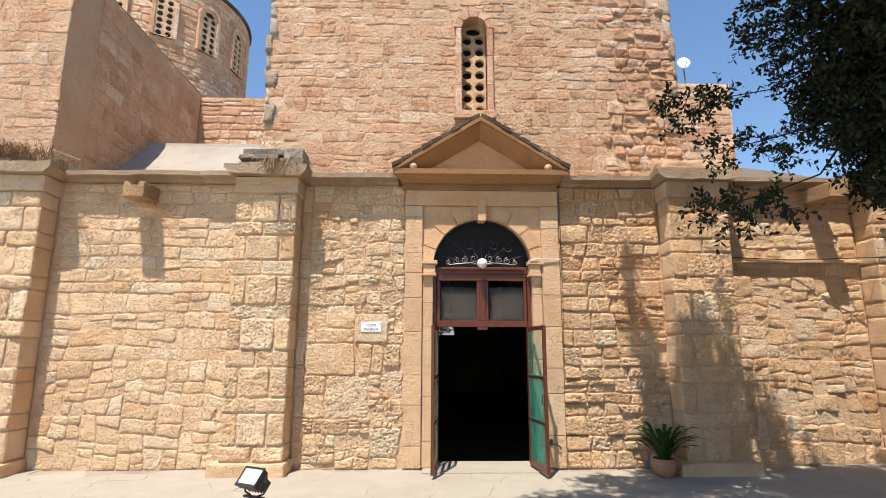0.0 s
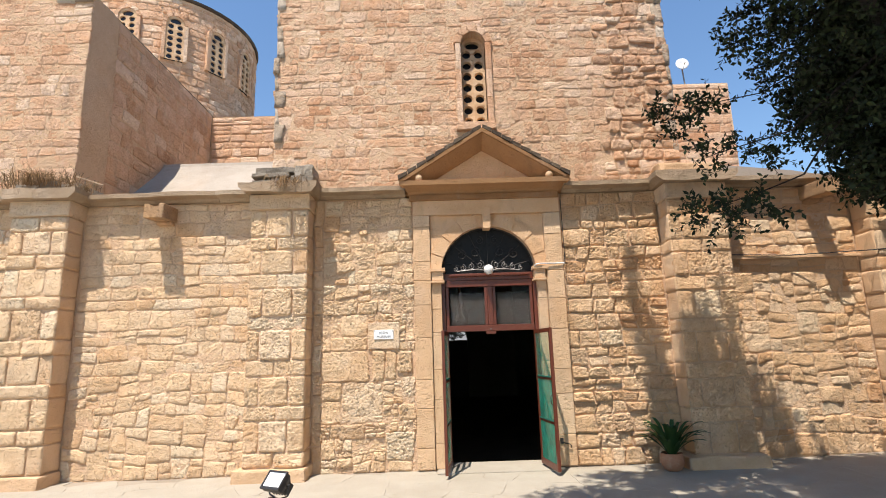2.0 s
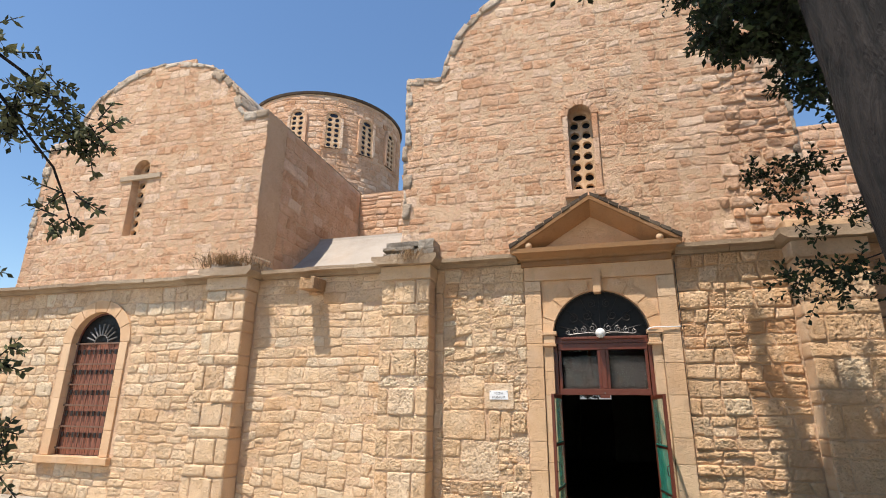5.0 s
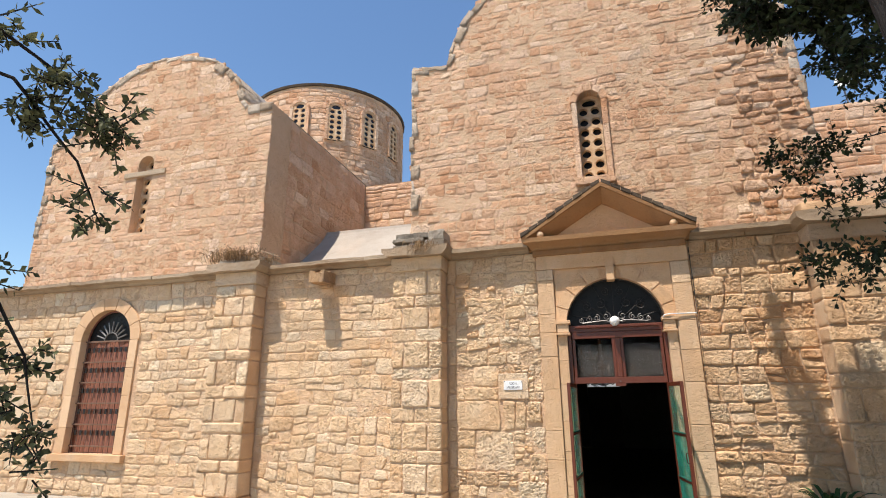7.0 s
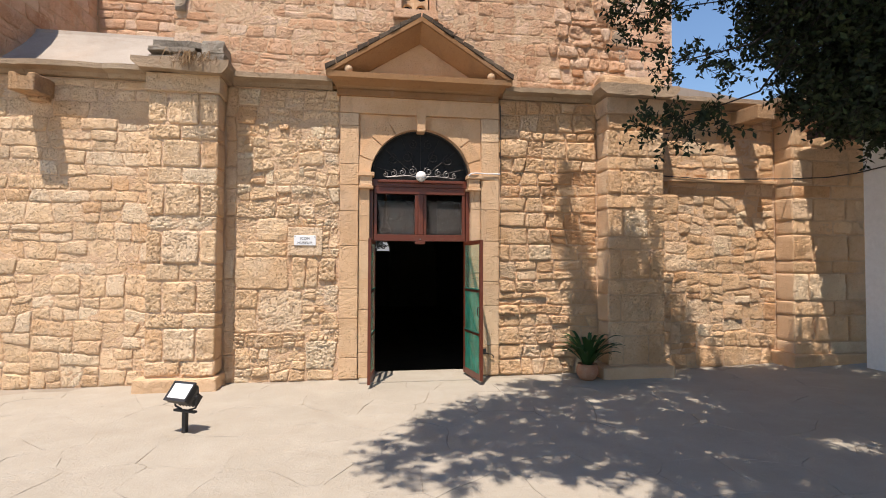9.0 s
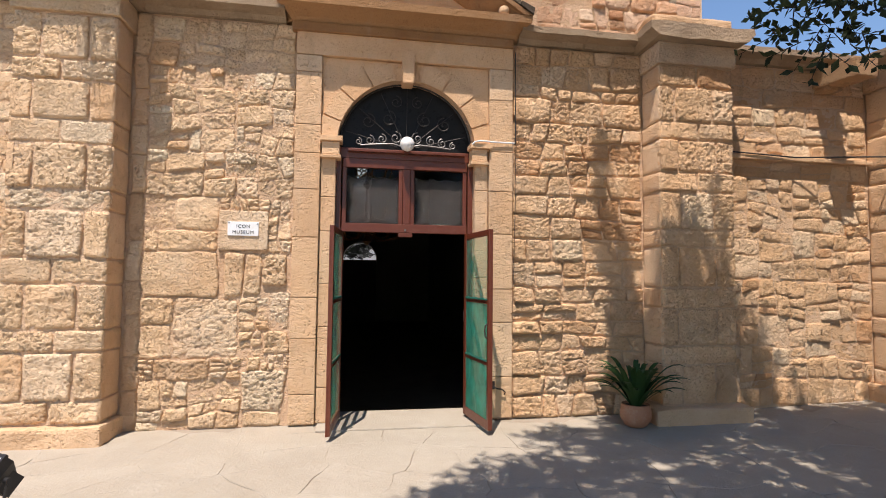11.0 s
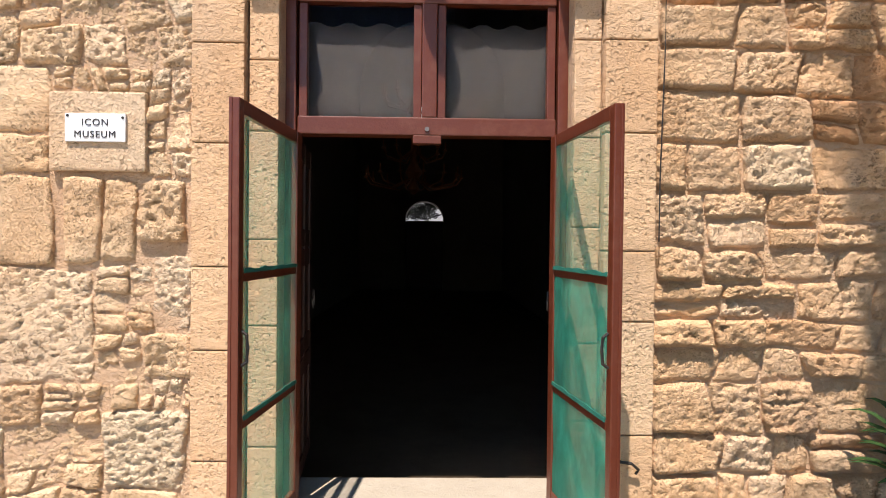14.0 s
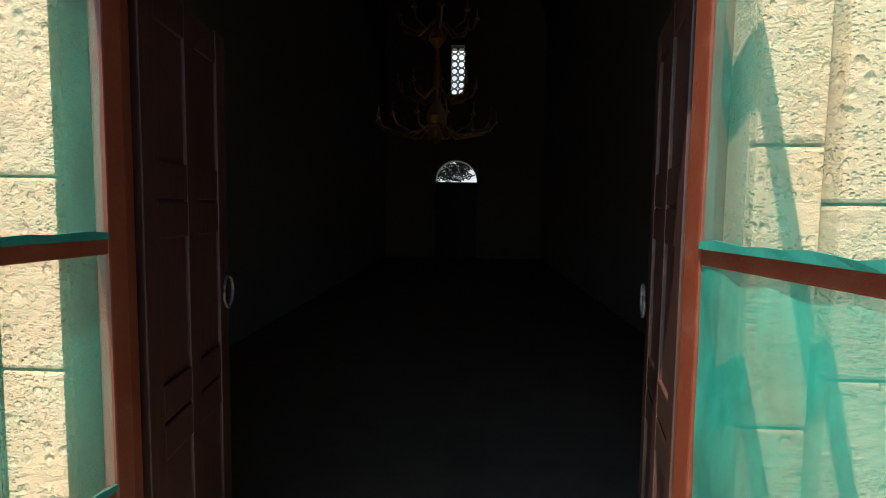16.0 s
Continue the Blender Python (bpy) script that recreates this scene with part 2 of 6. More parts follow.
def add_path(bm, pts, radii, n=8):
    """A bent, tapering rod through points."""
    rings = []
    pts = [Vector(p) for p in pts]
    for k, p in enumerate(pts):
        d = pts[min(k + 1, len(pts) - 1)] - pts[max(k - 1, 0)]
        q = d.to_track_quat("Z", "Y")
        r = radii[k] if isinstance(radii, (list, tuple)) else radii
        rings.append([bm.verts.new(p + q @ Vector((r * math.cos(2 * math.pi * i / n), r * math.sin(2 * math.pi * i / n), 0))) for i in range(n)])
    for a, b in zip(rings, rings[1:]):
        for i in range(n):
            j = (i + 1) % n
            bm.faces.new((a[i], a[j], b[j], b[i]))
    bm.faces.new(rings[0][::-1])
    bm.faces.new(rings[-1])
    return bm


def add_lathe(bm, profile, at=(0, 0, 0), n=24):
    """Turns (radius, height) pairs round the upright axis."""
    rings = []
    for r, z in profile:
        rings.append([bm.verts.new((at[0] + r * math.cos(2 * math.pi * i / n), at[1] + r * math.sin(2 * math.pi * i / n), at[2] + z)) for i in range(n)])
    for a, b in zip(rings, rings[1:]):
        for i in range(n):
            j = (i + 1) % n
            bm.faces.new((a[i], a[j], b[j], b[i]))
    bm.faces.new(rings[0][::-1])
    bm.faces.new(rings[-1])
    return bm


def arc(cx, cz, r, a0, a1, n):
    return [(cx + r * math.cos(radians(a0 + (a1 - a0) * i / n)), cz + r * math.sin(radians(a0 + (a1 - a0) * i / n))) for i in range(n + 1)]


# ---- plan, in metres ----
FACE = 7.90          # mortar face of the facade
PIER = 7.50          # face of the piers
COURSE = 4.16        # underside of the string course
DOOR_L, DOOR_R, SPRING = 0.055, 1.555, 2.90
DOOR_C, DOOR_RAD = 0.805, 0.75
WIN_C, WIN_HALF, WIN_SILL, WIN_SPRING = -9.46, 0.66, 0.78, 3.02
GABLE = [(-2.66, 4.30), (-2.66, 8.28), (-1.92, 8.19)] + [(0.72 - 2.6 * math.cos(radians(a)), 8.2 + 2.1 * math.sin(radians(a))) for a in range(15, 166, 10)] + [(3.46, 8.34), (3.96, 8.23), (4.05, 7.6), (4.06, 6.4), (4.06, 4.30)]
BLOCK = [(-12.3, 4.30), (-12.3, 8.0), (-11.7, 8.15)] + [(-9.1 - 2.45 * math.cos(radians(a)), 8.0 + 1.92 * math.sin(radians(a))) for a in range(10, 171, 10)] + [(-6.55, 8.12), (-5.93, 8.10), (-5.93, 4.30)]


def ground_z(x, y):
    return 0.04 * max(0.0, x - 4.6)


# ---- ground ----
bm = bmesh.new()
xs = [-900, -60, -20, -8, -1.9, 3.4, 4.6, 7, 9, 20, 60, 900]
ys = [-900, -60, -12, 0, 8.34, 24.9, 30, 80, 900]
gv = {(i, j): bm.verts.new((x, y, ground_z(min(x, 9), y) - 0.006)) for i, x in enumerate(xs) for j, y in enumerate(ys)}
for i in range(len(xs) - 1):
    for j in range(len(ys) - 1):
        if xs[i] == -1.9 and ys[j] == 8.34:
            continue
        bm.faces.new((gv[i, j], gv[i + 1, j], gv[i + 1, j + 1], gv[i, j + 1]))
ground = structure("ground", bm, EARTH, "pale sandy ground under the paved forecourt", "ground")

# ---- lower facade wall, cut by the door and the arched window ----
door_arch = [(DOOR_L, -0.4), (DOOR_L, SPRING)] + arc(DOOR_C, SPRING, DOOR_RAD, 170, 10, 16) + [(DOOR_R, SPRING), (DOOR_R, -0.4)]
win_half_l = [(WIN_C, WIN_SILL), (WIN_C - WIN_HALF, WIN_SILL), (WIN_C - WIN_HALF, WIN_SPRING)] + arc(WIN_C, WIN_SPRING, WIN_HALF, 172, 90, 9)
win_half_r = arc(WIN_C, WIN_SPRING, WIN_HALF, 90, 8, 9) + [(WIN_C + WIN_HALF, WIN_SPRING), (WIN_C + WIN_HALF, WIN_SILL), (WIN_C, WIN_SILL)]
bm = add_prism(bmesh.new(), [(-13.5, -0.4), (-13.5, COURSE), (WIN_C, COURSE)] + win_half_l[::-1] + [(WIN_C, -0.4)], FACE, 8.7)
add_prism(bm, [(WIN_C, -0.4)] + win_half_r[::-1] + [(WIN_C, COURSE), (-4, COURSE), (-4, -0.4)], FACE, 8.7)
add_prism(bm, [(-4, -0.4), (-4, COURSE), (8.5, COURSE), (8.5, -0.4)] + door_arch[::-1], FACE, 8.10)
inner_arch = [(-0.12, -0.4), (-0.12, SPRING)] + arc(DOOR_C, SPRING, 0.925, 170, 10, 16) + [(1.73, SPRING), (1.73, -0.4)]
add_prism(bm, [(-4, -0.4), (-4, COURSE), (8.5, COURSE), (8.5, -0.4)] + inner_arch[::-1], 8.1002, 8.7)
wall_south = structure("wall_south", bm, MORTAR, "lower facade wall of sunlit yellow rubble stone", "wall")

# upper gable wall over the door, pierced by a slit window
SLIT_C, SLIT_HALF, SLIT_BOT, SLIT_SPRING = 0.715, 0.21, 5.45, 6.92
gap = [(SLIT_C, SLIT_BOT), (SLIT_C - SLIT_HALF, SLIT_BOT), (SLIT_C - SLIT_HALF, SLIT_SPRING)] + arc(SLIT_C, SLIT_SPRING, SLIT_HALF, 165, 90, 5)
gap_r = arc(SLIT_C, SLIT_SPRING, SLIT_HALF, 90, 15, 5) + [(SLIT_C + SLIT_HALF, SLIT_SPRING), (SLIT_C + SLIT_HALF, SLIT_BOT), (SLIT_C, SLIT_BOT)]
left = [p for p in GABLE if p[0] <= SLIT_C]
right = [p for p in GABLE if p[0] > SLIT_C]
UP = 7.96
bm = add_prism(bmesh.new(), [(SLIT_C, 4.3)] + left + [(SLIT_C, 10.31)] + gap[::-1], UP, 8.7)
add_prism(bm, gap_r[::-1] + [(SLIT_C, 10.31)] + right + [(SLIT_C, 4.3)], UP, 8.7)
wall_gable = structure("wall_gable", bm, MORTAR, "tall curved gable wall of orange rubble stone", "wall")

# transept block with a cross-shaped window slit
CROSS_C, CROSS_BOT, CROSS_SPRING = -9.22, 5.42, 7.08
left = [p for p in BLOCK if p[0] <= CROSS_C]
right = [p for p in BLOCK if p[0] > CROSS_C]
gl = [(CROSS_C, CROSS_BOT), (CROSS_C - 0.22, CROSS_BOT), (CROSS_C - 0.22, CROSS_SPRING)] + arc(CROSS_C, CROSS_SPRING, 0.22, 165, 90, 5)
gr = arc(CROSS_C, CROSS_SPRING, 0.22, 90, 15, 5) + [(CROSS_C + 0.22, CROSS_SPRING), (CROSS_C + 0.22, CROSS_BOT), (CROSS_C, CROSS_BOT)]
bm = add_prism(bmesh.new(), [(CROSS_C, 4.3)] + left + [(CROSS_C, 9.92)] + gl[::-1], UP, 8.7)
add_prism(bm, gr[::-1] + [(CROSS_C, 9.92)] + right + [(CROSS_C, 4.3)], UP, 8.7)
wall_block = structure("wall_transept", bm, MORTAR, "transept end wall of orange rubble with rounded top", "wall")
bm = box(-6.9, -5.93, 8.703, 12.8, 4.0, 8.08)
add_box(bm, -12.3, -11.4, 8.703, 12.8, 4.0, 8.0)
wall_side = structure("wall_transept_side", bm, MORTAR, "shaded side wall of the transept, rough stone", "wall")
bm = add_prism(bmesh.new(), [p for p in BLOCK if p[1] > 8.05][::-1], 8.71, 16.0)
structure("roof_transept", bm, RENDER_GREY, "rounded rendered vault roof behind the transept wall", "roof")
bm = box(-5.92, -2.64, 12.8, 13.5, 4.0, 8.03)
wall_link = structure("wall_link", bm, MORTAR, "set-back upper wall of sunlit stone", "wall")
bm = box(4.07, 7.95, 12.8, 13.5, 4.0, 8.62)
wall_link_r = structure("wall_link_east", bm, MORTAR, "set-back upper stone wall beside the gable", "wall")

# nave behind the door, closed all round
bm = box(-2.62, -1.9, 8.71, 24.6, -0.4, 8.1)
structure("wall_nave_west", bm, INTERIOR_TONE, "dim plastered nave side wall", "wall")
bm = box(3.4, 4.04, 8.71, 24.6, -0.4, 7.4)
structure("wall_nave_east", bm, INTERIOR_TONE, "dim plastered nave side wall", "wall")
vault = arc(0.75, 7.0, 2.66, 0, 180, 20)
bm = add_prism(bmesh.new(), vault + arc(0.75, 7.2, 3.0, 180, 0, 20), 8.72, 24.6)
structure("ceiling", bm, INTERIOR_TONE, "barrel vault of the dim nave", "ceiling")
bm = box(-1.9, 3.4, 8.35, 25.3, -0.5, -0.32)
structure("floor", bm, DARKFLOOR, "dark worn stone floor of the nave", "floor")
FAR = 24.6
far_arch = [(-0.2, -0.4), (-0.2, 2.28)] + arc(0.5, 2.28, 0.70, 170, 10, 12) + [(1.2, 2.28), (1.2, -0.4)]
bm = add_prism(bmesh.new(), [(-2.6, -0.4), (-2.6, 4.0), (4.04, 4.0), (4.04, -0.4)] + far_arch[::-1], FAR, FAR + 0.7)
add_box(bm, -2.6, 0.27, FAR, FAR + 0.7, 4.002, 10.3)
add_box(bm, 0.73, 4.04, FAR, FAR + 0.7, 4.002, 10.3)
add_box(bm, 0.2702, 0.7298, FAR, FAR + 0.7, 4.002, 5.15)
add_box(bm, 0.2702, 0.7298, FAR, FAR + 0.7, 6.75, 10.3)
structure("wall_nave_far", bm, INTERIOR_TONE, "dim end wall of the nave", "wall")

# low vault roofs behind the parapet
curve = [(8.71 + 1.9 * math.sin(radians(a)), 5.90 - 1.45 * (1 - math.sin(radians(90 - 0.86 * (90 - a)))) - 0.006 * (90 - a)) for a in range(0, 91, 10)]
bm = add_prism(bmesh.new(), [(12.79, 4.2), (8.71, 4.2)] + curve + [(12.79, 5.95)], -5.92, -2.64)
for v in bm.verts:
    v.co = Vector((v.co.y, v.co.x, v.co.z))
structure("roof_chapel", bm, RENDER_GREY, "pale rendered sloping roof behind the parapet", "roof")
bm = add_prism(bmesh.new(), [(4.1, 4.0), (4.1, 4.75), (5.2, 4.85), (6.4, 4.72), (7.6, 4.5), (8.4, 4.2), (8.4, 4.0)], 8.71, 12.79)
structure("roof_chapel_east", bm, RENDER_GREY, "pale rendered low roof over the side bay", "roof")

# drum and low dome
DRUM = Vector((-9.42, 16.6, 0))
DRUM_R, DRUM_TOP = 3.02, 12.68
bm = add_lathe(bmesh.new(), [(DRUM_R - 0.03, 7.0), (DRUM_R - 0.03, DRUM_TOP), (DRUM_R - 0.5, DRUM_TOP), (DRUM_R - 0.6, DRUM_TOP + 0.25), (1.6, DRUM_TOP + 0.8), (0.1, DRUM_TOP + 1.0)], DRUM, 48)
drum = structure("wall_drum", bm, MORTAR, "round stone drum under the low dome", "wall")

# ---- piers against the facade ----
PIERS = [("p1", -6.50, -5.62), ("p2", -2.83, -1.95), ("p3", 3.55, 4.46), ("p4", 6.64, 7.95)]
TALL = [0.40, 0.21, 0.43, 0.20, 0.41, 0.23, 0.44, 0.19, 0.42, 0.22, 0.36, 0.20]
buttresses = []
for k, (_, x0, x1) in enumerate(PIERS):
    base = ground_z(0.5 * (x0 + x1), 7.5)
    core = structure("buttress", box(x0 + 0.02, x1 - 0.02, PIER + 0.03, FACE - 0.002, base - 0.3, COURSE - 0.004), MORTAR,
                     "tall pier of dressed yellow blocks against the facade", "buttress")
    buttresses.append(core)
    foot = 0.13 if k == 2 else 0.09
    bm = box(x0 - foot - 0.01, x1 + foot - 0.05, PIER - foot, FACE - 0.004, base - 0.3, base + 0.17, 0.03)
    bmesh.ops.subdivide_edges(bm, edges=bm.edges[:], cuts=2, use_grid_fill=True)
    for v in bm.verts:
        v.co += noise.noise_vector(v.co * 5.0) * 0.02
    part("plinth", bm, ASHLAR, core, "worn projecting foot stone")
    bm = box(x0 - 0.02, x1 + 0.02, PIER - 0.02, FACE - 0.003, COURSE - 0.24, COURSE - 0.003, 0.012)
    part("neck_block", bm, RUBBLE_PALE if k < 2 else RUBBLE, core)
    bm = add_prism(bmesh.new(), [(x0 - 0.07, COURSE), (x0 - 0.16, COURSE + 0.09), (x0 - 0.16, COURSE + 0.17), (x1 + 0.16, COURSE + 0.17), (x1 + 0.16, COURSE + 0.09), (x1 + 0.07, COURSE)], PIER - 0.14, 8.25)
    bmesh.ops.subdivide_edges(bm, edges=[e for e in bm.edges if e.calc_length() > 0.3], cuts=5, use_grid_fill=True)
    for v in bm.verts:
        v.co += noise.noise_vector(v.co * 3.0 + Vector((k, 0, 0))) * 0.03
    part("cap_slab", bm, WEATHERED, core, "weathered overhanging cap slab")
    if k == 1:
        for xa, xb, ya, za, zb in ((x0 - 0.02, x0 + 0.26, 0.04, 0.172, 0.25), (x0 + 0.27, x0 + 0.58, 0.06, 0.172, 0.29), (x0 + 0.59, x1 + 0.05, 0.05, 0.172, 0.32),
                                   (x0 - 0.03, x0 + 0.55, 0.03, 0.30, 0.37), (x0 + 0.02, x0 + 0.63, 0.07, 0.378, 0.47), (x0 + 0.64, x1 + 0.04, 0.05, 0.328, 0.49)):
            bm = box(xa, xb, PIER + ya, 8.3, COURSE + za, COURSE + zb, 0.012)
            bmesh.ops.subdivide_edges(bm, edges=[e for e in bm.edges if e.calc_length() > 0.08], cuts=3, use_grid_fill=True)
            for v in bm.verts:
                v.co += noise.noise_vector(v.co * 11.0) * 0.022
            part("top_stone", bm, GREYSTONE, core, "grey broken weathered stone on top of the pier")
    if k == 2:
        top = COURSE + 0.36
        bm = box(x0 - 0.02, x1 + 0.05, PIER + 0.06, 8.3, COURSE + 0.172, top, 0.03)
        bmesh.ops.subdivide_edges(bm, edges=bm.edges[:], cuts=3, use_grid_fill=True)
        for v in bm.verts:
            v.co += noise.noise_vector(v.co * 4.0) * 0.03
        part("top_block", bm, ASHLAR, core, "plain stone block on top")
    if k == 0:
        for q in range(3):
            bm = box(x0 - 0.05 + 0.34 * q, x0 + 0.27 + 0.34 * q, PIER + 0.1, 8.2, COURSE + 0.172, COURSE + 0.30 + 0.05 * (q % 2), 0.03)
            for v in bm.verts:
                v.co += noise.noise_vector(v.co * 6.0) * 0.05
            part("loose_stone", bm, GREYSTONE, core)

# ---- string course, stone by stone ----
course = structure("string_course", box(-13.5, -6.72, 7.90, 8.6, COURSE - 0.002, COURSE + 0.1), WEATHERED, "projecting weathered stone string course", "trim")
rng = random.Random(7)
for a, b in ((-13.4, -6.60), (-5.52, -2.93), (-1.85, -0.48), (2.03, 3.45), (4.56, 6.54), (8.05, 8.4)):
    x = a
    while x < b - 0.05:
        w = min(rng.uniform(0.7, 1.25), b - x)
        if b - x - w < 0.3:
            w = b - x
        out = 7.665 + rng.uniform(-0.015, 0.015)
        bm = bmesh.new()
        ring = [(8.4, COURSE + 0.004), (7.84, COURSE + 0.004), (7.80, COURSE + 0.05), (out, COURSE + 0.07), (out, COURSE + 0.14), (8.1, COURSE + 0.20), (8.4, COURSE + 0.2)]
        ends = []
        for xx in [x + 0.004 + (w - 0.008) * i / 4 for i in range(5)]:
            ends.append([bm.verts.new((xx, y + noise.noise((xx * 3, y, z)) * 0.02, z + noise.noise((xx * 4, z, y)) * 0.018)) for y, z in ring])
        for r0, r1 in zip(ends, ends[1:]):
            for i in range(len(ring)):
                j = (i + 1) % len(ring)
                bm.faces.new((r0[i], r0[j], r1[j], r1[i]))
        bm.faces.new(ends[0])
        bm.faces.new(ends[-1][::-1])
        part("course_stone", bm, WEATHERED, course)
        x += w

# ---- dressed stone round the door ----
surround = structure("door_surround", box(-0.36, -0.105, 7.875, 7.899, 0.0, 4.1), ASHLAR, "smooth dressed stone door surround with pilasters and arch", "trim")


def stack(x0, x1, y0, y1, z0, z1, heights, name, material=None, bevel=0.008):
    z, i = z0, 0
    while z < z1 - 0.04:
        h = heights[i % len(heights)]
        top = z1 if z1 - z - h < 0.12 else z + h
        part(name, box(x0 + 0.002, x1 - 0.002, y0, y1, z + 0.003, top - 0.003, bevel), material or ASHLAR, surround)
        z, i = top, i + 1


stack(-0.37, -0.105, 7.835, 7.874, 0.02, 3.84, [0.30, 0.56, 0.42, 0.62, 0.50, 0.38], "pilaster_block")
stack(1.705, 1.975, 7.835, 7.899, 0.02, 3.84, [0.44, 0.58, 0.36, 0.60, 0.47], "pilaster_block")
part("frieze", box(-0.37, 1.975, 7.832, 7.899, 3.845, COURSE + 0.02, 0.008), DRESSED, surround)
stack(-0.098, 0.055, 7.872, 8.0, 0.02, 2.76, [0.36, 0.62, 0.44, 0.55], "jamb_block")
stack(1.555, 1.698, 7.872, 8.0, 0.02, 2.76, [0.50, 0.40, 0.60, 0.46], "jamb_block")
sp = [(-0.10, 2.98), (-0.10, 3.84)] + [(1.70, 3.84), (1.70, 2.98)] + [(DOOR_R, 2.98)] + arc(DOOR_C, SPRING, DOOR_RAD, 5, 175, 24) + [(DOOR_L, 2.98)]
part("spandrel", prism(sp, 7.885, 7.899), DRESSED, surround)
for a in range(9):
    a0, a1 = 180 * a / 9 + 0.5, 180 * (a + 1) / 9 - 0.5
    if a == 4:
        continue
    ring = arc(DOOR_C, SPRING, DOOR_RAD, a0, a1, 4) + arc(DOOR_C, SPRING, 0.95, a1, a0, 4)
    part("arch_stone", prism(ring, 7.862, 8.0, 0.004), DRESSED, surround)
part("keystone", prism([(0.74, 3.60), (0.725, 3.95), (0.875, 3.95), (0.86, 3.60)], 7.80, 7.99, 0.008), DRESSED, surround, "small projecting keystone")
for x0, x1 in ((-0.11, 0.12), (1.49, 1.71)):
    part("impost", box(x0, x1, 7.79, 7.985, 2.93, 2.985, 0.006), DRESSED, surround)
    part("impost", box(x0 + 0.02, x1 - 0.03, 7.82, 7.984, 2.79, 2.928, 0.01), DRESSED, surround)
    part("impost", box(x0 + 0.005, x1 - 0.015, 7.805, 7.983, 2.755, 2.788, 0.006), DRESSED, surround)

# pediment
pediment = structure("pediment", prism([(-0.30, 4.36), (0.775, 5.02), (1.85, 4.36)], 7.87, 7.955), DRESSED, "triangular stone pediment over the door", "trim")
bm = bmesh.new()
profile = [(7.95, COURSE + 0.02), (7.82, COURSE + 0.02), (7.78, COURSE + 0.06), (7.66, COURSE + 0.10), (7.585, COURSE + 0.115), (7.575, COURSE + 0.19), (7.95, COURSE + 0.205)]
ends = [[bm.verts.new((x + (0.775 - x) * 0.11 * max(0.0, (y - 7.575) / 0.25) if y < 7.9 else x, y, z)) for y, z in profile] for x in (-0.565, 0.2, 0.8, 1.5, 2.115)]
for r0, r1 in zip(ends, ends[1:]):
    for i in range(len(profile)):
        bm.faces.new((r0[i], r0[(i + 1) % len(profile)], r1[(i + 1) % len(profile)], r1[i]))
bm.faces.new(ends[0])
bm.faces.new(ends[-1][::-1])
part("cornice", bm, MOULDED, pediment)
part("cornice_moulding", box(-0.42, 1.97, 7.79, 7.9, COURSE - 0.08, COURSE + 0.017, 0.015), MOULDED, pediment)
for s in (-1, 1):
    c = 0.775
    e = c + s * 1.345
    lo = [(e - s * 0.10, 4.353), (c, 5.125), (c, 4.92), (e - s * 0.43, 4.353)]
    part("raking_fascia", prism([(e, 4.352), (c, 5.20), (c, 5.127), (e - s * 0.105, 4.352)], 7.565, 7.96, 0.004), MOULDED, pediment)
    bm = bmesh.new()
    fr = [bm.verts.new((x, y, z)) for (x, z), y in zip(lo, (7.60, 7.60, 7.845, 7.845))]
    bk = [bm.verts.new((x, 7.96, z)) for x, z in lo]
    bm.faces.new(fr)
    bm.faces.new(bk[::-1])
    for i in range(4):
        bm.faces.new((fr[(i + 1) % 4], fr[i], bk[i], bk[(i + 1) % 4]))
    part("raking_cornice", bm, MOULDED, pediment, "stained raking pediment moulding, its shade put into the dark colour")
    tile = bmesh.new()
    for i in range(9):
        f0, f1 = i / 9, (i + 1) / 9 - 0.01
        p = [(e + (c - e) * f, 4.362 + (5.21 - 4.362) * f) for f in (f0, f1)]
        add_prism(tile, [p[0], p[1], (p[1][0], p[1][1] + 0.05), (p[0][0] + s * 0.01, p[0][1] + 0.068)], 7.55 + 0.01 * (i % 3), 7.958)
    part("coping", tile, LICHEN, pediment, "dark lichen-stained coping")
    bm = bmesh.new()
    bmesh.ops.create_uvsphere(bm, u_segments=14, v_segments=8, radius=0.06, matrix=Matrix.Translation((c + s * 1.03, 7.63, COURSE + 0.24)))
    part("stone_ball", bm, DRESSED, pediment, "", True)

# arched window surround in the far bay
win_trim = structure("window_surround", box(-10.40, -8.52, 7.78, 7.898, 0.64, WIN_SILL - 0.002, 0.012), DRESSED, "pale dressed stone surround of the arched window", "trim")
for x0, x1 in ((WIN_C - WIN_HALF - 0.2, WIN_C - WIN_HALF + 0.006), (WIN_C + WIN_HALF - 0.006, WIN_C + WIN_HALF + 0.2)):
    z = WIN_SILL
    for h in (0.5, 0.62, 0.55, WIN_SPRING - WIN_SILL - 1.67):
        part("jamb_block", box(x0, x1, 7.855, 8.1, z + 0.003, z + h - 0.003, 0.01), DRESSED, win_trim)
        z += h
for a in range(7):
    a0, a1 = 180 * a / 7 + 0.4, 180 * (a + 1) / 7 - 0.4
    part("arch_stone", prism(arc(WIN_C, WIN_SPRING, WIN_HALF - 0.006, a0, a1, 4) + arc(WIN_C, WIN_SPRING, WIN_HALF + 0.24, a1, a0, 4), 7.855, 8.1, 0.005), DRESSED, win_trim)


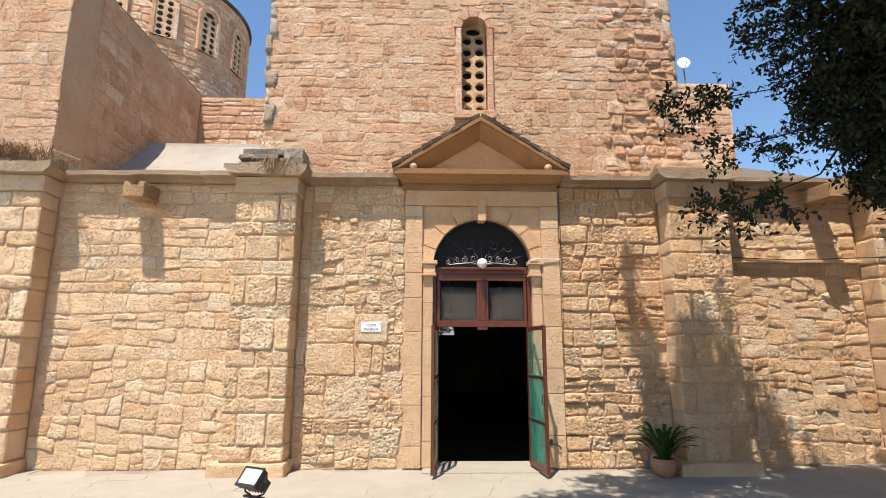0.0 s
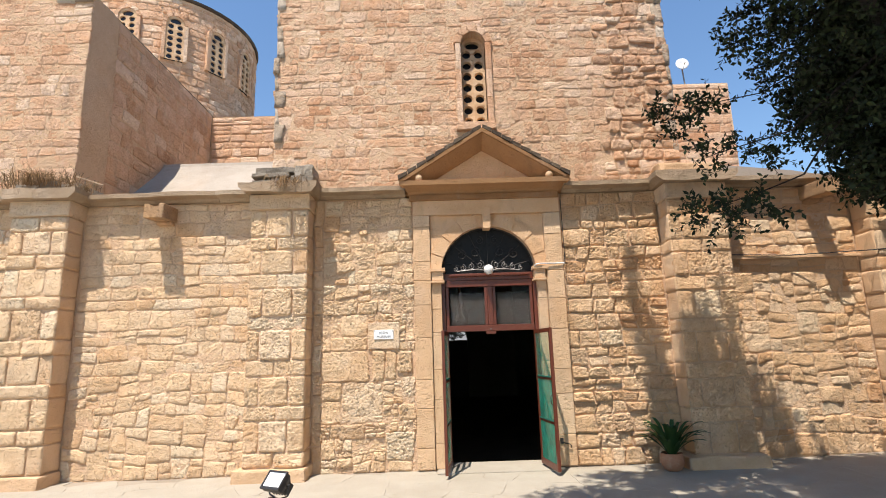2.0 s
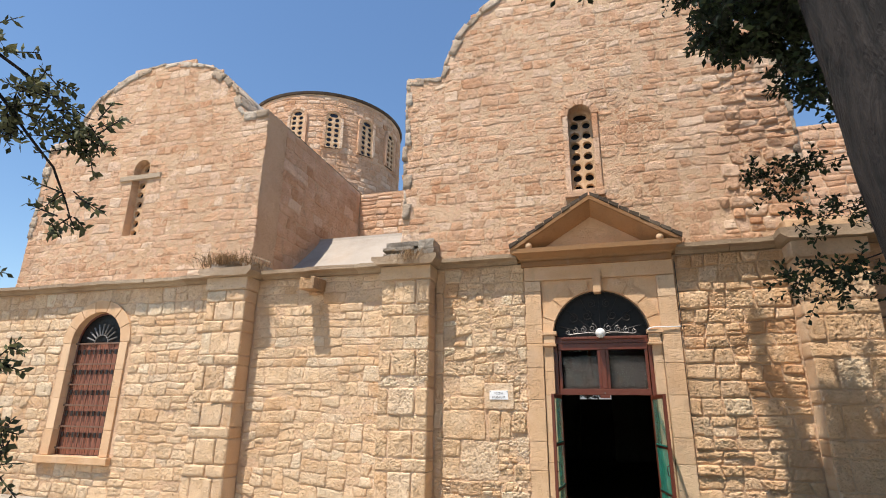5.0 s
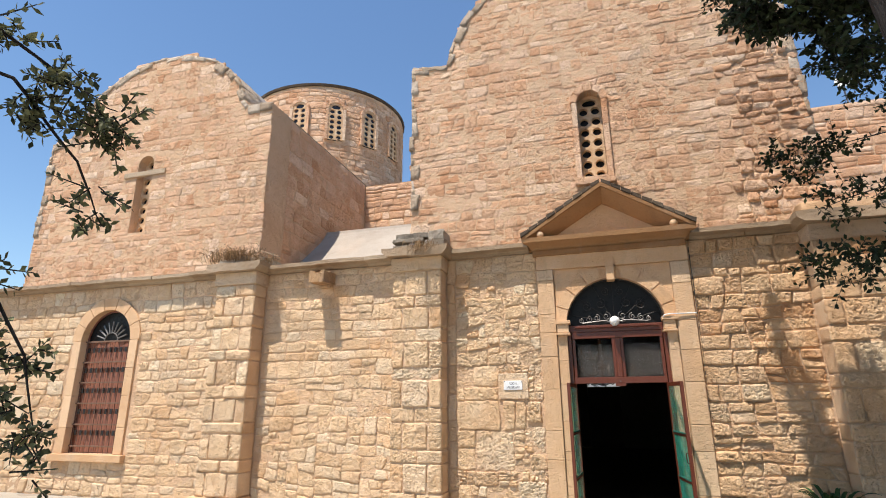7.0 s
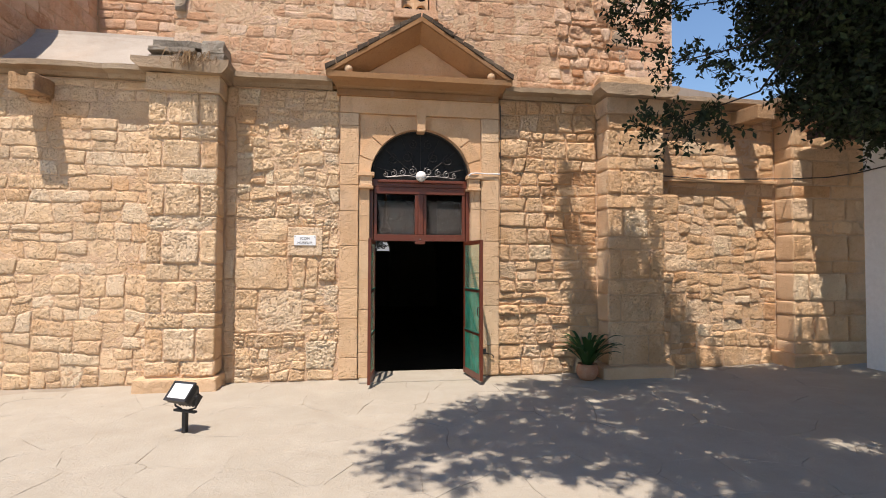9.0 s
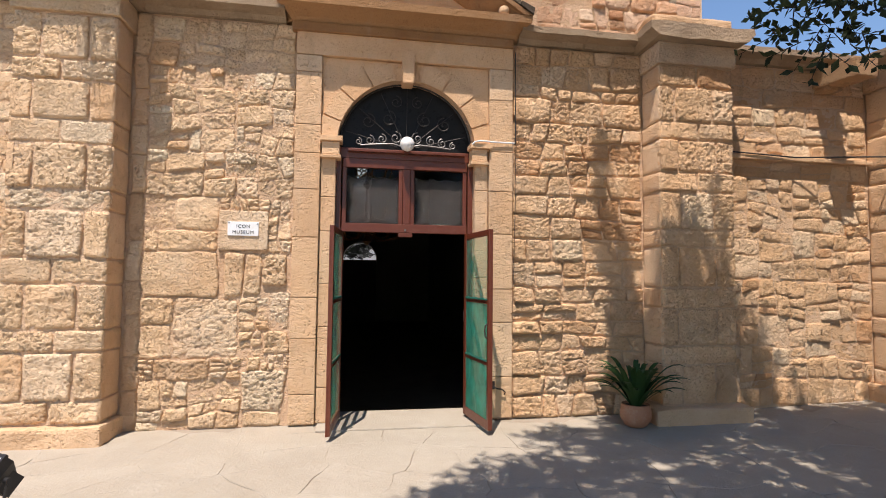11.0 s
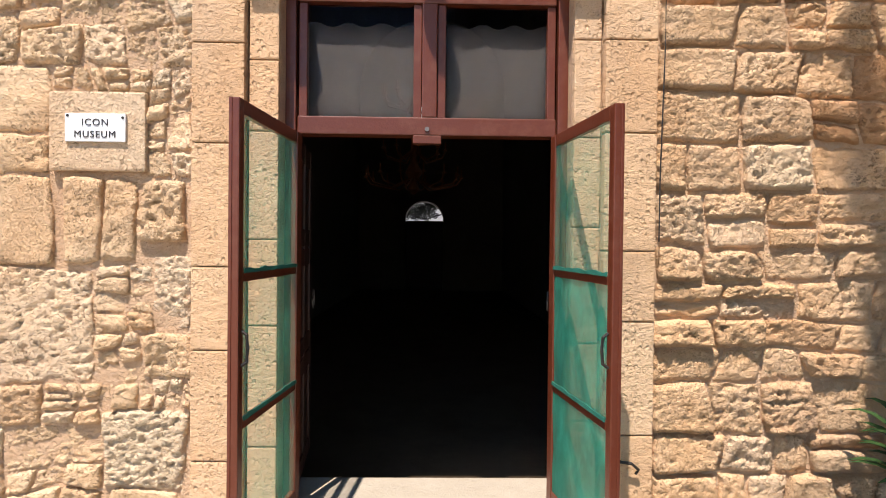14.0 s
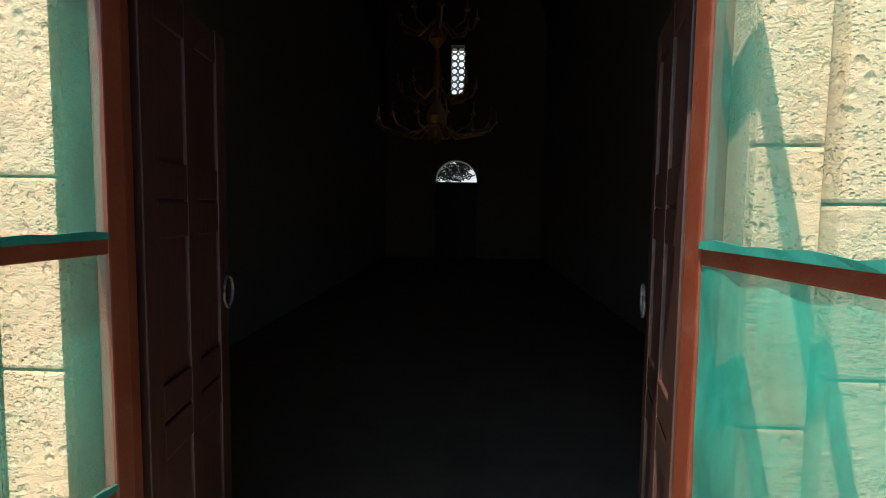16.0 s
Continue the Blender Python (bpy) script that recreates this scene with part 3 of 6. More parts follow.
# ---- pierced stone window slabs ----
def pierced(name, cx, y, z0, half, spring, cols, rows, hole, parent_label):
    """A slab with round holes in two columns under one larger hole."""
    win = thing(name, (cx, y, z0), parent_label, "window")
    win["kind"] = "structure"
    bm = bmesh.new()
    cw, ch = 2 * half / cols, (spring - z0) / rows

    def cell(x0, x1, za, zb, r, ox, oz):
        n = 16
        sq, ci, cb = [], [], []
        for i in range(n):
            a = 2 * math.pi * i / n
            ca, sa = math.cos(a), math.sin(a)
            k = 1 / max(abs(ca), abs(sa))
            sq.append(bm.verts.new(((x0 + x1) / 2 + ca * k * (x1 - x0) / 2 - cx, 0, (za + zb) / 2 + sa * k * (zb - za) / 2 - z0)))
            ci.append(bm.verts.new((ox + ca * r - cx, 0, oz + sa * r - z0)))
            cb.append(bm.verts.new((ox + ca * r * 0.92 - cx, 0.07, oz + sa * r * 0.92 - z0)))
        for i in range(n):
            j = (i + 1) % n
            bm.faces.new((sq[i], sq[j], ci[j], ci[i]))
            bm.faces.new((ci[i], ci[j], cb[j], cb[i]))

    for c in range(cols):
        for r in range(rows):
            x0 = cx - half + c * cw
            za = z0 + r * ch
            cell(x0, x0 + cw, za, za + ch, hole, x0 + cw / 2, za + ch / 2)
    n = 24
    out, inn, back = [], [], []
    for i in range(n):
        a = 2 * math.pi * i / n
        ca, sa = math.cos(a), math.sin(a)
        oz = spring if sa < 0 else spring + sa * half
        ox = ca * half if sa >= 0 else max(-half, min(half, ca / max(abs(sa), 1e-6) * half)) if abs(sa) > 0.3 else math.copysign(half, ca)
        out.append(bm.verts.new((ox, 0, oz - z0)))
        inn.append(bm.verts.new((ca * half * 0.62, 0, spring + half * 0.30 + sa * half * 0.26 - z0 + (0.12 * half * sa))))
        back.append(bm.verts.new((ca * half * 0.58, 0.07, inn[-1].co.z)))
    for i in range(n):
        j = (i + 1) % n
        bm.faces.new((out[i], out[j], inn[j], inn[i]))
        bm.faces.new((inn[i], inn[j], back[j], back[i]))
    part("pierced_slab", bm, ASHLAR, win, "pale slab pierced with round holes")
    bm = box(-half - 0.02, half + 0.02, 0.09, 0.11, -0.02, spring - z0 + half + 0.02)
    part("pane", bm, DARKGLASS, win, "dark glass behind the slab")
    return win


DARKGLASS = paint_material("dark_window_glass", (0.018, 0.018, 0.018), (0.03, 0.028, 0.026), 0.3, 0.4)
DARKGLASS.node_tree.nodes["Principled BSDF"].inputs["Specular IOR Level"].default_value = 0.12
pierced("window_1", SLIT_C, 8.12, SLIT_BOT, SLIT_HALF, SLIT_SPRING, 2, 7, 0.078, "narrow round-headed window with a pierced stone slab")
pierced("window_2", CROSS_C, 8.16, CROSS_BOT, 0.22, CROSS_SPRING, 2, 7, 0.078, "narrow cross-shaped window with a pierced slab")
part("cross_arm", box(-0.56, 0.60, -0.24, -0.17, 1.36, 1.48, 0.01), WEATHERED, bpy.data.objects["window_2"], "dark stone bar of the cross")
# slit surround stones
slit_trim = structure("slit_window_surround", box(SLIT_C - 0.33, SLIT_C + 0.33, 7.87, 8.12, SLIT_BOT - 0.14, SLIT_BOT - 0.003, 0.012), RUBBLE_UP, "dressed stone edging of the slit window", "trim")
for a in range(5):
    part("arch_stone", prism(arc(SLIT_C, SLIT_SPRING, SLIT_HALF, 36 * a + 1, 36 * a + 35, 3) + arc(SLIT_C, SLIT_SPRING, SLIT_HALF + 0.12, 36 * a + 35, 36 * a + 1, 3), 7.90, 8.12, 0.004), RUBBLE_UP, slit_trim)
for x0, x1 in ((SLIT_C - SLIT_HALF - 0.09, SLIT_C - SLIT_HALF), (SLIT_C + SLIT_HALF, SLIT_C + SLIT_HALF + 0.1)):
    for z, h in ((SLIT_BOT, 0.45), (SLIT_BOT + 0.45, 0.52), (SLIT_BOT + 0.97, SLIT_SPRING - SLIT_BOT - 0.97)):
        part("jamb_block", box(x0, x1, 7.905, 8.12, z + 0.003, z + h - 0.003, 0.008), RUBBLE_UP, slit_trim)

# ---- the doorway ----
GLASS, gnt, gb = graph("clear_glass")
gb.inputs["Base Color"].default_value = (0.9, 0.93, 0.92, 1)
gb.inputs["Roughness"].default_value = 0.03
gb.inputs["Transmission Weight"].default_value = 1.0
gb.inputs["IOR"].default_value = 1.1


def net_material(name, colour, cover):
    """Woven insect netting: fine threads with gaps between them."""
    m, nt, bsdf = graph(name)
    folds = noise_of(nt, coords(nt, (2, 2, 1)), 3.5, 4.0, 0.6, 0.5)
    base = mix(nt, ramp(nt, folds, [(0.35, (0, 0, 0)), (0.7, (1, 1, 1))]), colour, tuple(min(1, c * 1.5 + 0.02) for c in colour))
    nt.links.new(base, bsdf.inputs["Base Color"])
    bsdf.inputs["Roughness"].default_value = 0.7
    cl = nt.nodes.new("ShaderNodeBsdfTransparent")
    tr = nt.nodes.new("ShaderNodeBsdfTranslucent")
    nt.links.new(base, tr.inputs[0])
    a = nt.nodes.new("ShaderNodeMixShader")
    a.inputs[0].default_value = 0.45
    nt.links.new(bsdf.outputs[0], a.inputs[1])
    nt.links.new(tr.outputs[0], a.inputs[2])
    b = nt.nodes.new("ShaderNodeMixShader")
    nt.links.new(maths(nt, "MULTIPLY_ADD", folds, 0.35, cover - 0.17), b.inputs[0])
    nt.links.new(cl.outputs[0], b.inputs[1])
    nt.links.new(a.outputs[0], b.inputs[2])
    nt.links.new(b.outputs[0], nt.nodes["Material Output"].inputs[0])
    return m


NET = net_material("green_netting", (0.010, 0.27, 0.19), 0.74)
NET_THIN = net_material("faded_green_netting", (0.05, 0.36, 0.25), 0.36)
NET_ROLL = paint_material("bunched_green_netting", (0.006, 0.12, 0.085), (0.015, 0.20, 0.15), 0.7, 0.5)
CLOTH = wood_material("grey_brown_curtain", (0.065, 0.051, 0.046), (0.036, 0.028, 0.026), 0.6, (2, 2, 0.7))
veil = CLOTH.node_tree
thin, veiled = veil.nodes.new("ShaderNodeBsdfTransparent"), veil.nodes.new("ShaderNodeMixShader")
veiled.inputs[0].default_value = 0.58
veil.links.new(thin.outputs[0], veiled.inputs[1])
veil.links.new(veil.nodes["Principled BSDF"].outputs[0], veiled.inputs[2])
veil.links.new(veiled.outputs[0], veil.nodes["Material Output"].inputs[0])
WHITE_GLASS = paint_material("opal_glass", (0.85, 0.84, 0.80), (0.75, 0.74, 0.70), 0.25, 0.2)
ENAMEL = paint_material("white_enamel", (0.82, 0.83, 0.83), (0.62, 0.55, 0.46), 0.4, 0.35, 0.0, 9.0)
BLACK = paint_material("black_lettering", (0.02, 0.02, 0.025), (0.05, 0.05, 0.05), 0.6, 0.2)

YF0, YF1 = 7.985, 8.06
frame_ob = structure("door_frame", box(DOOR_L, DOOR_L + 0.055, YF0, YF1, 0.0, 2.80, 0.005), BROWN, "red-brown painted wooden door frame with transom", "door frame")
part("post", box(DOOR_R - 0.055, DOOR_R, YF0, YF1, 0.0, 2.80, 0.005), BROWN, frame_ob)
part("transom_beam", box(DOOR_L, DOOR_R, YF0 + 0.01, YF1 + 0.03, 2.803, 2.915, 0.008), BROWN, frame_ob)
part("transom_ledge", box(DOOR_L + 0.12, DOOR_R - 0.10, YF0 - 0.05, YF0 + 0.008, 2.865, 2.895, 0.005), BROWN, frame_ob, "paint-worn ledge")
part("top_rail", box(DOOR_L + 0.067, DOOR_R - 0.067, YF0, YF1 - 0.01, 2.70, 2.80, 0.006), BROWN, frame_ob)
part("bottom_rail", box(DOOR_L + 0.067, DOOR_R - 0.067, YF0 - 0.012, YF1, 2.0, 2.095, 0.006), BROWN, frame_ob)
part("mullion", box(0.775, 0.855, YF0 - 0.006, YF1 - 0.01, 2.097, 2.698, 0.006), BROWN, frame_ob)
part("latch_plate", box(0.73, 0.88, YF0 - 0.02, YF0 + 0.03, 1.955, 1.998, 0.004), BROWN, frame_ob)
part("latch_bolt", add_tube(bmesh.new(), (0.805, YF0 - 0.026, 2.03), (0.805, YF0 - 0.012, 2.03), 0.012), STEEL, frame_ob)
for x0, x1 in ((DOOR_L + 0.067, 0.773), (0.857, DOOR_R - 0.067)):
    for a, b, c, d in ((x0, x0 + 0.045, 2.097, 2.698), (x1 - 0.045, x1, 2.097, 2.698)):
        part("sash_stile", box(a + 0.001, b - 0.001, YF0 + 0.012, YF1 - 0.015, c, d, 0.004), BROWN, frame_ob)
    g = part("pane", box(x0 + 0.047, x1 - 0.047, 8.02, 8.024, 2.1, 2.695), GLASS, frame_ob)
    g.visible_shadow = False
    bm = bmesh.new()
    nx, nz = 26, 8
    vs = [[bm.verts.new((x0 + 0.03 + (x1 - x0 - 0.06) * i / nx, 8.066 + 0.004 * math.sin(i * 0.8 + 0.4 * j) + 0.012 * noise.noise((i * 0.4, j * 0.3, x0)), 2.09 + (0.52 + 0.012 * math.sin(i * 0.8)) * j / nz)) for j in range(nz + 1)] for i in range(nx + 1)]
    for i in range(nx):
        for j in range(nz):
            bm.faces.new((vs[i][j], vs[i + 1][j], vs[i + 1][j + 1], vs[i][j + 1]))
    c = link_mesh("curtain", bm, CLOTH, None, "", True)
    sol = c.modifiers.new("thick", "SOLIDIFY")
    sol.thickness = 0.003
    tagged(c, "grey-brown half curtain behind the transom glass", "curtain", "transom curtains")

# ironwork of the fanlight
fan = thing("fanlight_grille", (0.805, 7.99, 2.917), "black wrought iron scroll grille in the arched fanlight", "grille")
bm = bmesh.new()
add_path(bm, [(x, 0.0, z) for x, z in arc(0, 0.0, 0.725, 4, 176, 26)], 0.011, 6)
part("rim", bm, IRON, fan)
for a in range(15, 180, 25):
    ca, sa = math.cos(radians(a)), math.sin(radians(a))
    part("spoke", add_path(bmesh.new(), [(0.10 * ca, 0, 0.10 * sa), (0.68 * ca, 0, 0.68 * sa)], 0.004, 6), IRON, fan)


def scroll(cx, cz, r, turns, start, hand):
    return [(cx + r * (1 - 0.8 * i / 30) * math.cos(radians(start) + hand * turns * 2 * math.pi * i / 30), 0.005, cz + r * (1 - 0.8 * i / 30) * math.sin(radians(start) + hand * turns * 2 * math.pi * i / 30)) for i in range(31)]


for s in (-1, 1):
    for cx, cz, r in ((0.12, 0.13, 0.07), (0.27, 0.11, 0.055), (0.40, 0.09, 0.055), (0.52, 0.07, 0.04), (0.2, 0.34, 0.09), (0.42, 0.30, 0.085), (0.12, 0.53, 0.07)):
        part("scroll", add_path(bmesh.new(), scroll(s * cx, cz, r, 1.4, 90, s), 0.006, 6), IRON if cz > 0.2 else STEEL, fan)
    part("stem", add_path(bmesh.new(), [(s * 0.03, 0, 0.03), (s * 0.15, 0, 0.06), (s * 0.3, 0, 0.05), (s * 0.5, 0, 0.03)], 0.008, 6), STEEL, fan)
part("pane", prism(arc(0, 0, 0.745, 0, 180, 24), 0.06, 0.066), DARKGLASS, fan, "dark dusty glass")

# globe lamp and its feed
lamp = thing("wall_lamp", (0.80, 7.84, 2.945), "white opal glass globe lamp on the door transom", "lamp")
bm = bmesh.new()
bmesh.ops.create_uvsphere(bm, u_segments=24, v_segments=14, radius=0.078)
part("globe", bm, WHITE_GLASS, lamp, "", True)
part("holder", add_tube(bmesh.new(), (0, 0.06, -0.01), (0, 0.15, -0.03), 0.035, 0.04, 14), IRON, lamp)
cable = thing("cable", (0, 0, 0), "thin grey cable clipped along the door surround", "cable")
part("conduit", add_path(bmesh.new(), [(1.50, 7.80, 2.965), (1.53, 7.778, 2.995), (1.60, 7.775, 3.008), (1.75, 7.81, 3.010), (1.985, 7.815, 3.01)], 0.009, 8), ENAMEL, cable, "white plastic conduit")
# Thin dark strand added for the shade line in the joint beside the pilaster.
part("wire", add_path(bmesh.new(), [(1.99, 7.815, 3.015)] + [(1.992 + 0.01 * math.sin(z * 3), 7.82, z) for z in (2.7, 2.4, 2.1, 1.8, 1.45)], 0.003, 6), IRON, cable, "dark strand in place of the shade line in a joint")
part("wire", add_path(bmesh.new(), [(1.995, 7.815, 3.0), (1.997, 7.818, 3.5), (1.995, 7.82, COURSE - 0.12)], 0.006, 6), IRON, cable)


# ---- outward screen doors ----
def screen_door(name, hinge, turn, hand, label):
    """Leaf of wood and netting: hangs at its origin and reaches along -y."""
    leaf = thing(name, (hinge[0], hinge[1], 0.0), label, "door", "", turn)
    leaf["kind"] = "structure"
    w, z0, z1, t = 0.70, 0.05, 2.0, 0.034
    for y0, y1 in ((-0.062, 0.0), (-w, -w + 0.044)):
        part("stile", box(-t / 2, t / 2, y0, y1, z0, z1, 0.006), BROWN, leaf)
    rails = (z0, 0.665, 1.265, z1 - 0.06)
    for i, z in enumerate(rails):
        h = 0.09 if i == 0 else 0.06 if i == 3 else 0.04
        part("rail", box(-t / 2 + 0.003, t / 2 - 0.003, -w + 0.048, -0.06, z, z + h, 0.004), BROWN, leaf)
    part("stop_bead", box(hand * 0.012, hand * 0.026, -w - 0.003, -w + 0.022, z0, z1, 0.003), BROWN, leaf)
    for k, (a, b) in enumerate(((0.14, 0.665), (0.705, 1.265), (1.305, 1.94))):
        bm = bmesh.new()
        nu, nv = 14, 14
        vs = [[bm.verts.new((-hand * 0.008 + 0.010 * noise.noise((i * 0.35, j * 0.22, k * 5 + hand)), -w + 0.045 + (w - 0.10) * i / nu, a - 0.01 + (b - a + 0.02) * j / nv)) for j in range(nv + 1)] for i in range(nu + 1)]
        for i in range(nu):
            for j in range(nv):
                bm.faces.new((vs[i][j], vs[i + 1][j], vs[i + 1][j + 1], vs[i][j + 1]))
        net = part("netting", bm, NET if (hand > 0 and k < 2) else NET_THIN, leaf, "wrinkled green insect netting", True)
        if k != 2:
            hem = bmesh.new()
            lo_, hi_ = [], []
            for i in range(13):
                y = -w + 0.050 + (w - 0.114) * i / 12
                lo_.append(hem.verts.new((-hand * 0.021, y, b + 0.036)))
                hi_.append(hem.verts.new((-hand * (0.019 + 0.006 * noise.noise((i * 0.9, k, hand))), y, b + 0.054 + 0.010 * noise.noise((i * 0.6, k + 3.0, hand)))))
            for i in range(12):
                hem.faces.new((lo_[i], lo_[i + 1], hi_[i + 1], hi_[i]))
            geo_ = bmesh.ops.extrude_face_region(hem, geom=hem.faces[:])
            for v in geo_["geom"]:
                if isinstance(v, bmesh.types.BMVert):
                    v.co.x += hand * 0.006
            part("net_hem", hem, NET_ROLL, net, "folded dark green net hem")
    x = -hand * (t / 2)
    part("handle", add_path(bmesh.new(), [(x, -w + 0.025, 0.93), (x - hand * 0.022, -w + 0.03, 0.945), (x - hand * 0.027, -w + 0.03, 1.0), (x - hand * 0.022, -w + 0.03, 1.055), (x, -w + 0.03, 1.07)], 0.007, 8), IRON, leaf, "worn iron pull handle")
    for z in (0.3, 1.75):
        part("hinge", add_tube(bmesh.new(), (hand * 0.022, -0.006, z), (hand * 0.022, -0.006, z + 0.09), 0.011), IRON, leaf)
    return leaf


screen_door("door_1", (0.132, 7.975), -6.0, -1, "open red-brown screen door with faded green netting")
screen_door("door_2", (1.478, 7.975), 8.5, 1, "open red-brown screen door with wrinkled teal netting")


hook = thing("door_hook", (1.76, 7.835, 0.36), "rusty iron hook and eye on the stone beside the door", "hook")
part("plate", box(-0.03, 0.02, -0.012, 0.0, -0.03, 0.055, 0.003), IRON, hook)
part("hook_arm", add_path(bmesh.new(), [(0.0, -0.012, 0.0), (0.04, -0.035, -0.02), (0.09, -0.04, -0.025), (0.13, -0.03, -0.06), (0.12, -0.02, -0.085)], 0.008, 6), IRON, hook)


def inner_door(name, hinge, turn, hand):
    """Panelled leaf that reaches along +y from its hinge."""
    leaf = thing(name, (hinge[0], hinge[1], 0.0), "open dark panelled wooden door swung into the nave", "door", "", turn)
    leaf["kind"] = "structure"
    w, h = 0.66, 2.02
    part("core", box(-0.018, 0.018, 0.0, w, 0.03, h), LEAFWOOD, leaf)
    for y0, y1 in ((0.0, 0.09), (w - 0.09, w), (w / 2 - 0.04, w / 2 + 0.04)):
        part("stile", box(-0.03, 0.03, y0, y1, 0.03, h, 0.005), LEAFWOOD, leaf)
    for z in (0.03, 0.62, 0.74, 1.28, 1.40, 1.90):
        part("rail", box(-0.028, 0.028, 0.092, w - 0.092, z, z + 0.11, 0.006), LEAFWOOD, leaf)
    ring = [(-hand * 0.05, 0.6 + 0.05 * math.cos(2 * math.pi * i / 14), 1.05 + 0.06 * math.sin(2 * math.pi * i / 14)) for i in range(15)]
    part("ring_handle", add_path(bmesh.new(), ring, 0.006, 6), STEEL, leaf, "iron ring handle")
    return leaf


inner_door("door_3", (0.07, 8.11), 7.0, -1)
inner_door("door_4", (1.54, 8.11), -12.0, 1)
structure("threshold", box(-0.08, 1.69, 7.62, 8.345, -0.5, 0.018, 0.01), PAVING, "pale worn stone threshold", "threshold")

# ---- chandelier and far lights in the nave ----
GILT = paint_material("dull_brass", (0.50, 0.24, 0.11), (0.32, 0.14, 0.065), 0.4, 0.4, 0.6)
ch = thing("chandelier", (0.52, 13.6, 0), "large dull brass chandelier hanging in the dark nave", "chandelier")
part("stem", add_tube(bmesh.new(), (0, 0, 2.7), (0, 0, 9.655), 0.012), IRON, ch)
bm = add_lathe(bmesh.new(), [(0.02, 2.2), (0.10, 2.28), (0.05, 2.4), (0.14, 2.55), (0.06, 2.7), (0.03, 3.4), (0.10, 3.5), (0.03, 3.7)], (0, 0, 0), 14)
part("baluster", bm, GILT, ch)
for tier, (r, z, n) in enumerate(((0.76, 2.42, 14), (0.5, 2.85, 9), (0.5, 3.7, 9))):
    for i in range(n):
        a = 2 * math.pi * i / n
        c, s = math.cos(a), math.sin(a)
        part("arm", add_path(bmesh.new(), [(0.05 * c, 0.05 * s, z + 0.05), (r * 0.5 * c, r * 0.5 * s, z - 0.12), (r * 0.9 * c, r * 0.9 * s, z - 0.06), (r * c, r * s, z + 0.05)], 0.012, 5), GILT, ch)
        part("candle", add_lathe(bmesh.new(), [(0.035, z + 0.05), (0.03, z + 0.07), (0.012, z + 0.08), (0.012, z + 0.19)], (r * c, r * s, 0), 8), GILT, ch)
far_door = structure("door_5", box(-0.2, 1.2, FAR + 0.3, FAR + 0.36, -0.318, 2.26), DARKWOOD, "closed dark wooden door at the nave's far end", "door")
bm = bmesh.new()
for i, a in enumerate(range(20, 180, 28)):
    add_path(bm, [(0.5, FAR + 0.3, 2.3), (0.5 + 0.68 * math.cos(radians(a)), FAR + 0.3, 2.28 + 0.68 * math.sin(radians(a)))], 0.02, 5)
for s in (-1, 1):
    for cx_, cz_, r_ in ((0.25, 0.12, 0.14), (0.12, 0.38, 0.12), (0.42, 0.02, 0.12)):
        add_path(bm, [(p[0] + 0.5, FAR + 0.3, p[2] + 2.42) for p in scroll(s * cx_, cz_, r_, 1.5, 0, s)], 0.026, 5)
part("grille", bm, IRON, far_door, "iron scrolls in the far fanlight")
far_win = thing("window_3", (0.5, FAR + 0.2, 5.15), "far slit window with a pierced slab, bright daylight behind", "window")
far_win["kind"] = "structure"


def hole_grid(parent, half, z1, rows, hole):
    bm = bmesh.new()
    n, ch_ = 12, z1 / rows
    for c in (-1, 1):
        for r in range(rows):
            x0, x1 = (-half, 0) if c < 0 else (0, half)
            oz = ch_ * (r + 0.5)
            sq, ci = [], []
            for i in range(n):
                a = 2 * math.pi * i / n
                ca, sa = math.cos(a), math.sin(a)
                k = 1 / max(abs(ca), abs(sa))
                sq.append(bm.verts.new(((x0 + x1) / 2 + ca * k * half / 2, 0, oz + sa * k * ch_ / 2)))
                ci.append(bm.verts.new(((x0 + x1) / 2 + ca * hole, 0, oz + sa * hole)))
            for i in range(n):
                j = (i + 1) % n
                bm.faces.new((sq[i], sq[j], ci[j], ci[i]))
    ob = part("pierced_slab", bm, INTERIOR_TONE, parent)
    sol = ob.modifiers.new("thick", "SOLIDIFY")
    sol.thickness = 0.05


hole_grid(far_win, 0.23, 1.6, 7, 0.085)
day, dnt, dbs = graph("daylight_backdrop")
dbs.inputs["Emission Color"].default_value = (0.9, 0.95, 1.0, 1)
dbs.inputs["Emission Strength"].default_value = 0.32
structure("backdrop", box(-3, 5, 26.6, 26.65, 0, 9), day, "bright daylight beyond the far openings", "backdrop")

# ---- sign ----
sign = thing("wall_sign", (-0.85, 7.849, 1.99), "small white enamel sign lettered ICON MUSEUM", "sign")
part("plate", box(-0.15, 0.15, 0.0, 0.012, -0.071, 0.071, 0.004), ENAMEL, sign)
for text, z, size in (("ICON", 0.010, 0.046), ("MUSEUM", -0.050, 0.046)):
    fc = bpy.data.curves.new("lettering", "FONT")
    fc.body, fc.size, fc.align_x, fc.extrude, fc.offset = text, size * 1.05, "CENTER", 0.001, 0.0
    fc.space_character = 1.15
    tmp = bpy.data.objects.new("lettering_curve", fc)
    scene.collection.objects.link(tmp)
    me = bpy.data.meshes.new_from_object(tmp.evaluated_get(bpy.context.evaluated_depsgraph_get()))
    bpy.data.objects.remove(tmp)
    me.materials.append(BLACK)
    ob = new("lettering", me)
    ob.parent = sign
    ob.matrix_local = pose(0, -0.002, z, 90, 0, 0)
    ob["label"] = "black letters " + text
for x, z in ((-0.135, 0.058), (0.137, 0.05)):
    part("screw", add_tube(bmesh.new(), (x, -0.003, z), (x, 0.002, z), 0.007), IRON, sign)
